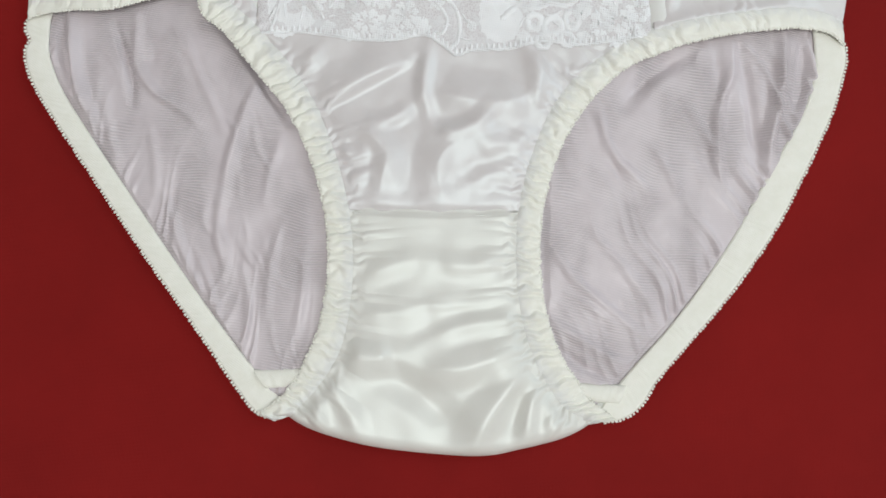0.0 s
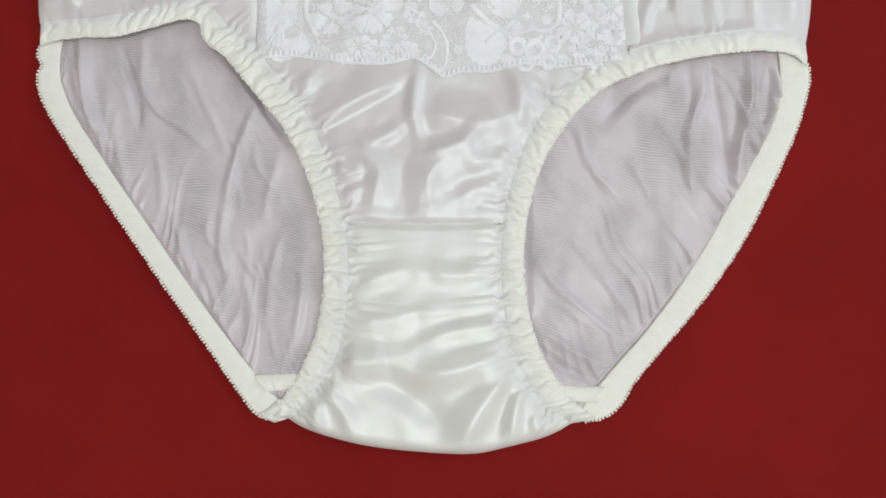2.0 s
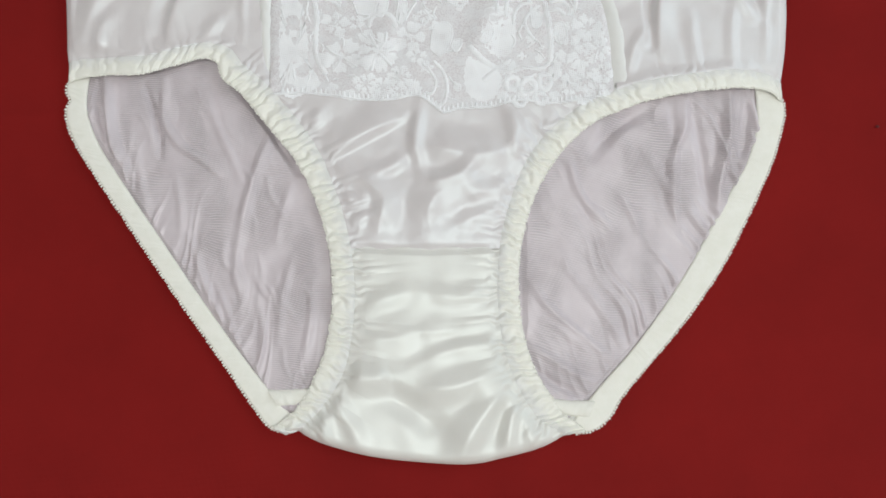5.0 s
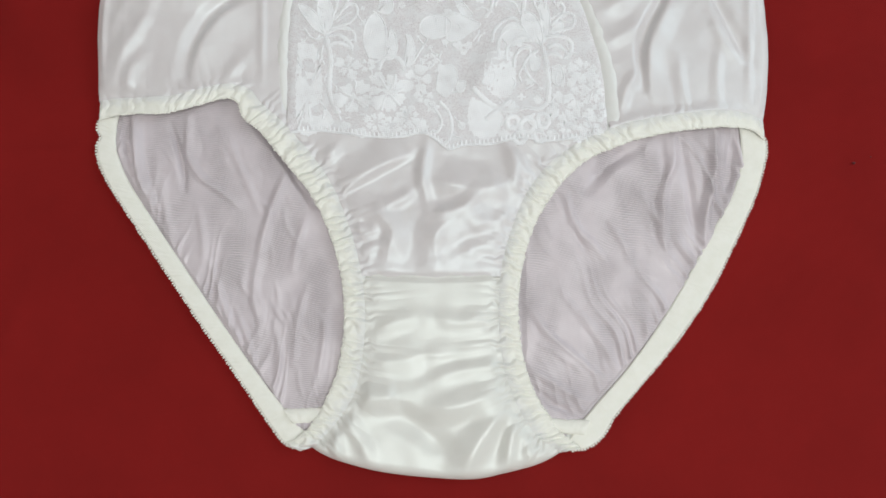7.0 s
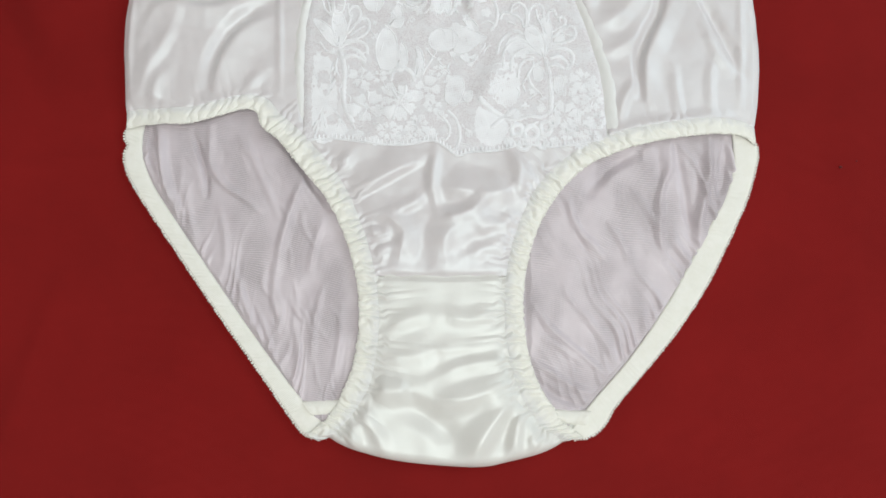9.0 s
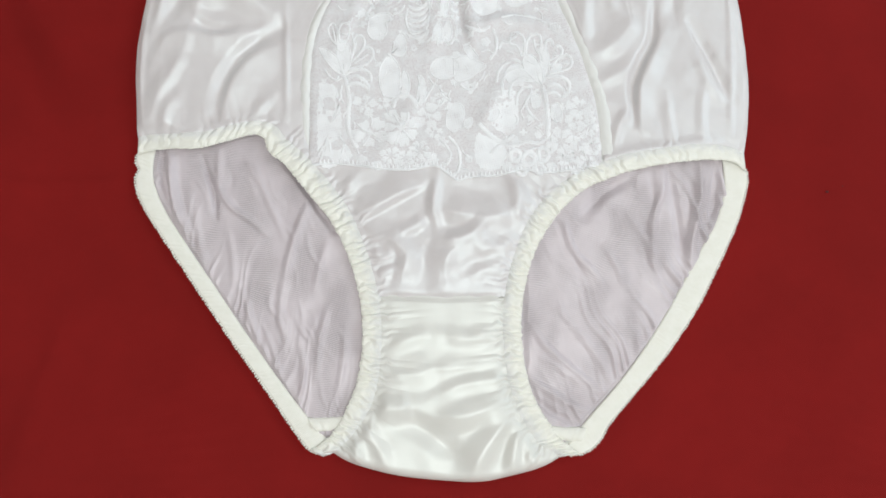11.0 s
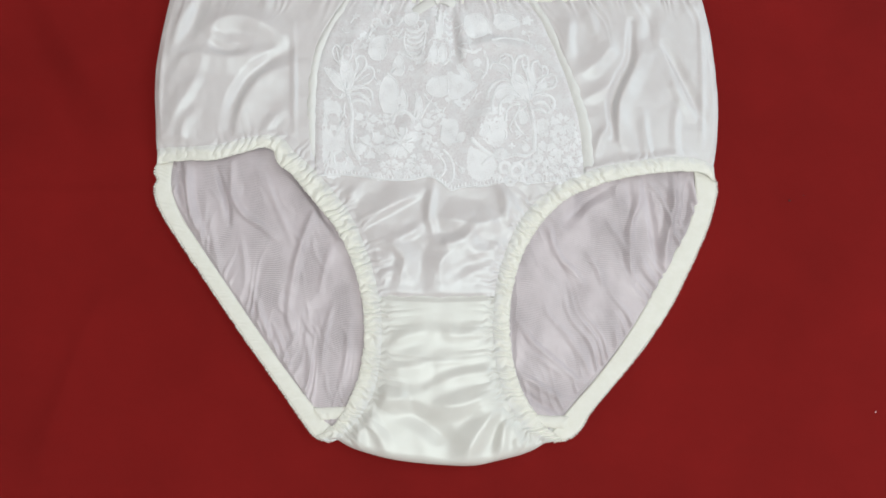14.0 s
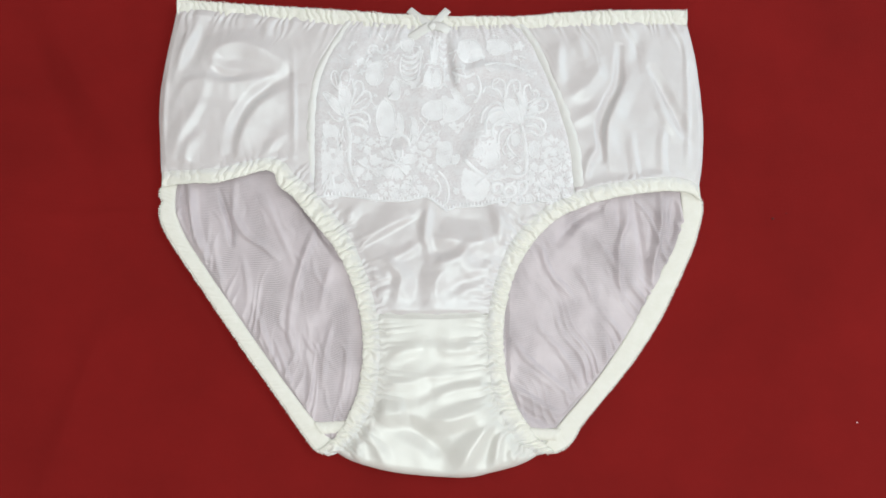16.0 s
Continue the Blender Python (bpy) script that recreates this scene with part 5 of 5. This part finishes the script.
m.petals(0.0919, 0.0356, 0.0052, 6, 1, 0.8)
m.petals(0.0837, 0.0629, 0.0052, 5, 2, 0.8)
m.fill(blob(0.092, 0.0683, 0.0036, 30, 4, 0.2, 2, 1), cord=False)
m.fill(blob(0.0694, 0.0469, 0.0032, 30, 4, 0.2, 2, 1.4), cord=False)
m.fill(blob(0.0852, 0.0304, 0.0043, 30, 5, 0.2, 2, 0.7), cord=False)
m.build("rose")
# crossed stems and rings
m = Motif()
m.cord([(0.0238, 0.0605), (0.0289, 0.0551), (0.0348, 0.0506), (0.0406, 0.0476), (0.0473, 0.0468)], 0.0013)
m.cord([(0.031, 0.0415), (0.0362, 0.0461), (0.0421, 0.0506), (0.0459, 0.0537)], 0.0012)
m.fill(loop([(0.029, 0.0628), (0.032, 0.0681), (0.0364, 0.0697), (0.0364, 0.0658), (0.0327, 0.062)]))
m.cord([(0.0473, 0.0468), (0.0539, 0.0491), (0.0613, 0.0484), (0.0672, 0.0522)], 0.001)
m.fill(blob(0.0466, 0.0491, 0.0032, 30, 5, 0.2, 1, 0.9), cord=False)
m.cord([(0.0508, 0.0393), (0.0538, 0.0423), (0.0575, 0.0416), (0.0589, 0.0378), (0.0559, 0.0348), (0.0515, 0.0355), (0.0508, 0.0393)], 0.0013)
m.cord([(0.0428, 0.0415), (0.0458, 0.0438), (0.0494, 0.0423), (0.0486, 0.0378), (0.0442, 0.037), (0.0428, 0.0415)], 0.0012)
m.cord([(0.0605, 0.0439), (0.0642, 0.0454), (0.0671, 0.0424), (0.0655, 0.0378), (0.0618, 0.0378), (0.0605, 0.0439)], 0.0012)
m.cord([(0.0478, 0.034), (0.0515, 0.034), (0.0537, 0.031), (0.0507, 0.028), (0.0471, 0.0303), (0.0478, 0.034)], 0.0011)
m.cord([(0.0589, 0.0348), (0.0625, 0.0348), (0.0647, 0.0318), (0.0617, 0.0288), (0.0588, 0.0311), (0.0589, 0.0348)], 0.0011)
m.fill(blob(0.0412, 0.0333, 0.0032, 30, 5, 0.2, 1, 0.8), cord=False)
m.fill(blob(0.0691, 0.0333, 0.0032, 30, 5, 0.2, 1, 0.8), cord=False)
m.build("stem")
# blossoms along the hem
m = Motif()
m.petals(-0.0314, 0.0399, 0.0063, 7, 1, 0.9)
m.petals(-0.0226, 0.0384, 0.0055, 6, 2, 0.8)
m.petals(-0.0131, 0.0437, 0.0067, 7, 3, 0.9)
m.petals(-0.0138, 0.0354, 0.0052, 6, 1, 0.7)
m.fill(blob(-0.0401, 0.0338, 0.0039, 30, 5, 0.2, 2, 0.7), cord=False)
m.fill(blob(-0.0247, 0.0331, 0.0039, 30, 4, 0.2, 1, 0.6), cord=False)
m.fill(blob(-0.0057, 0.0377, 0.0039, 30, 5, 0.2, 2, 0.9), cord=False)
m.fill(blob(-0.0489, 0.0376, 0.0029, 30, 4, 0.2, 1, 0.9), cord=False)
m.build("blossom_spray")
# fine threads and small knots that tie the figures together
rng = np.random.RandomState(78)
m = Motif()
for _ in range(150):
    k, q = rng.randint(6, 114), rng.randint(6, 114)
    c, turn = np.array((lx[k, q], ly[k, q])), rng.uniform(0, 2 * np.pi)
    way = np.array((math.cos(turn), math.sin(turn))) * rng.uniform(0.0016, 0.0042)
    bend = np.array((-way[1], way[0])) * rng.uniform(-0.5, 0.5)
    m.cord([c - way, c + bend, c + way], rng.uniform(0.00025, 0.0005))
    if rng.rand() < 0.4:
        m.fill(blob(*(c + way), rng.uniform(0.0008, 0.0022), 18, 4, 0.15, turn), cord=False)
tagged(m.build("tie_threads"), kind="stuff")
# scalloped hem: a cord with short bars
m = Motif()
hem = spline(HEM, 74)
m.cord(hem, 0.0006)
for a in hem[2:-2]:
    m.cord(np.array([a, a + (0, 0.0015), a + (0, 0.0030)]), 0.0006)
m.build("lace_hem", "barred scalloped lace hem")

# ---- bow at the waist ----
bow = tagged(new("bow"), "small white satin ribbon bow")
bow.parent = briefs


def strap(name, line, wide, lift):
    """A folded ribbon along a line of (x, y) with heights."""
    c = spline([(px, py, pz) for (px, py), pz in zip(line, lift)], 26)
    d = np.gradient(c[:, :2], axis=0)
    d /= np.linalg.norm(d, axis=1)[:, None]
    v = np.linspace(-1, 1, 7)[None, :]
    xs = c[:, :1] - d[:, 1:] * v * wide / 2
    ys = c[:, 1:2] + d[:, :1] * v * wide / 2
    zs = c[:, 2:] + 0.0005 * (1 - v**2) + 0 * xs
    return sheet(name, xs, ys, zs, CREAM_RIBBON, bow, thick=0.0004)


strap("tail", [(0.0014, 0.1612), (-0.0073, 0.1673), (-0.0161, 0.1753)], 0.0058, (0.0078, 0.0074, 0.0050))
strap("tail", [(-0.0003, 0.1612), (0.0068, 0.1682), (0.0127, 0.1753)], 0.0058, (0.0078, 0.0074, 0.0050))
strap("loop", [(-0.0011, 0.1612), (-0.0061, 0.1577), (-0.0128, 0.1533), (-0.0161, 0.1507)], 0.0070, (0.0084, 0.0088, 0.0082, 0.0072))
strap("loop", [(0.0022, 0.1612), (0.0064, 0.1603), (0.0105, 0.1585), (0.0130, 0.1550)], 0.0070, (0.0084, 0.0092, 0.0088, 0.0072))
strap("knot", [(-0.0015, 0.1634), (0.0005, 0.1612), (0.0026, 0.1585)], 0.0056, (0.0080, 0.0098, 0.0080))

# ---- specks on the cloth ----
def speck(place, r, material, label):
    bm = bmesh.new()
    bmesh.ops.create_icosphere(bm, subdivisions=2, radius=r)
    for v in bm.verts:
        v.co = (v.co.x * (1 + 0.4 * math.sin(v.co.y * 900)) + place[0], v.co.y * 0.8 + place[1], v.co.z * 0.4 + 0.0003)
    tagged(part("lint_speck", bm, material, None, label), category="lint", group="specks on the cloth")


speck((0.2446, 0.0190), 0.0010, DUST, "dark speck of lint on the red cloth")
speck((0.2929, -0.1241), 0.0006, LACE, "tiny white speck of lint on the red cloth")
speck((0.2546, 0.0227), 0.0005, DUST, "dark speck of lint on the red cloth")
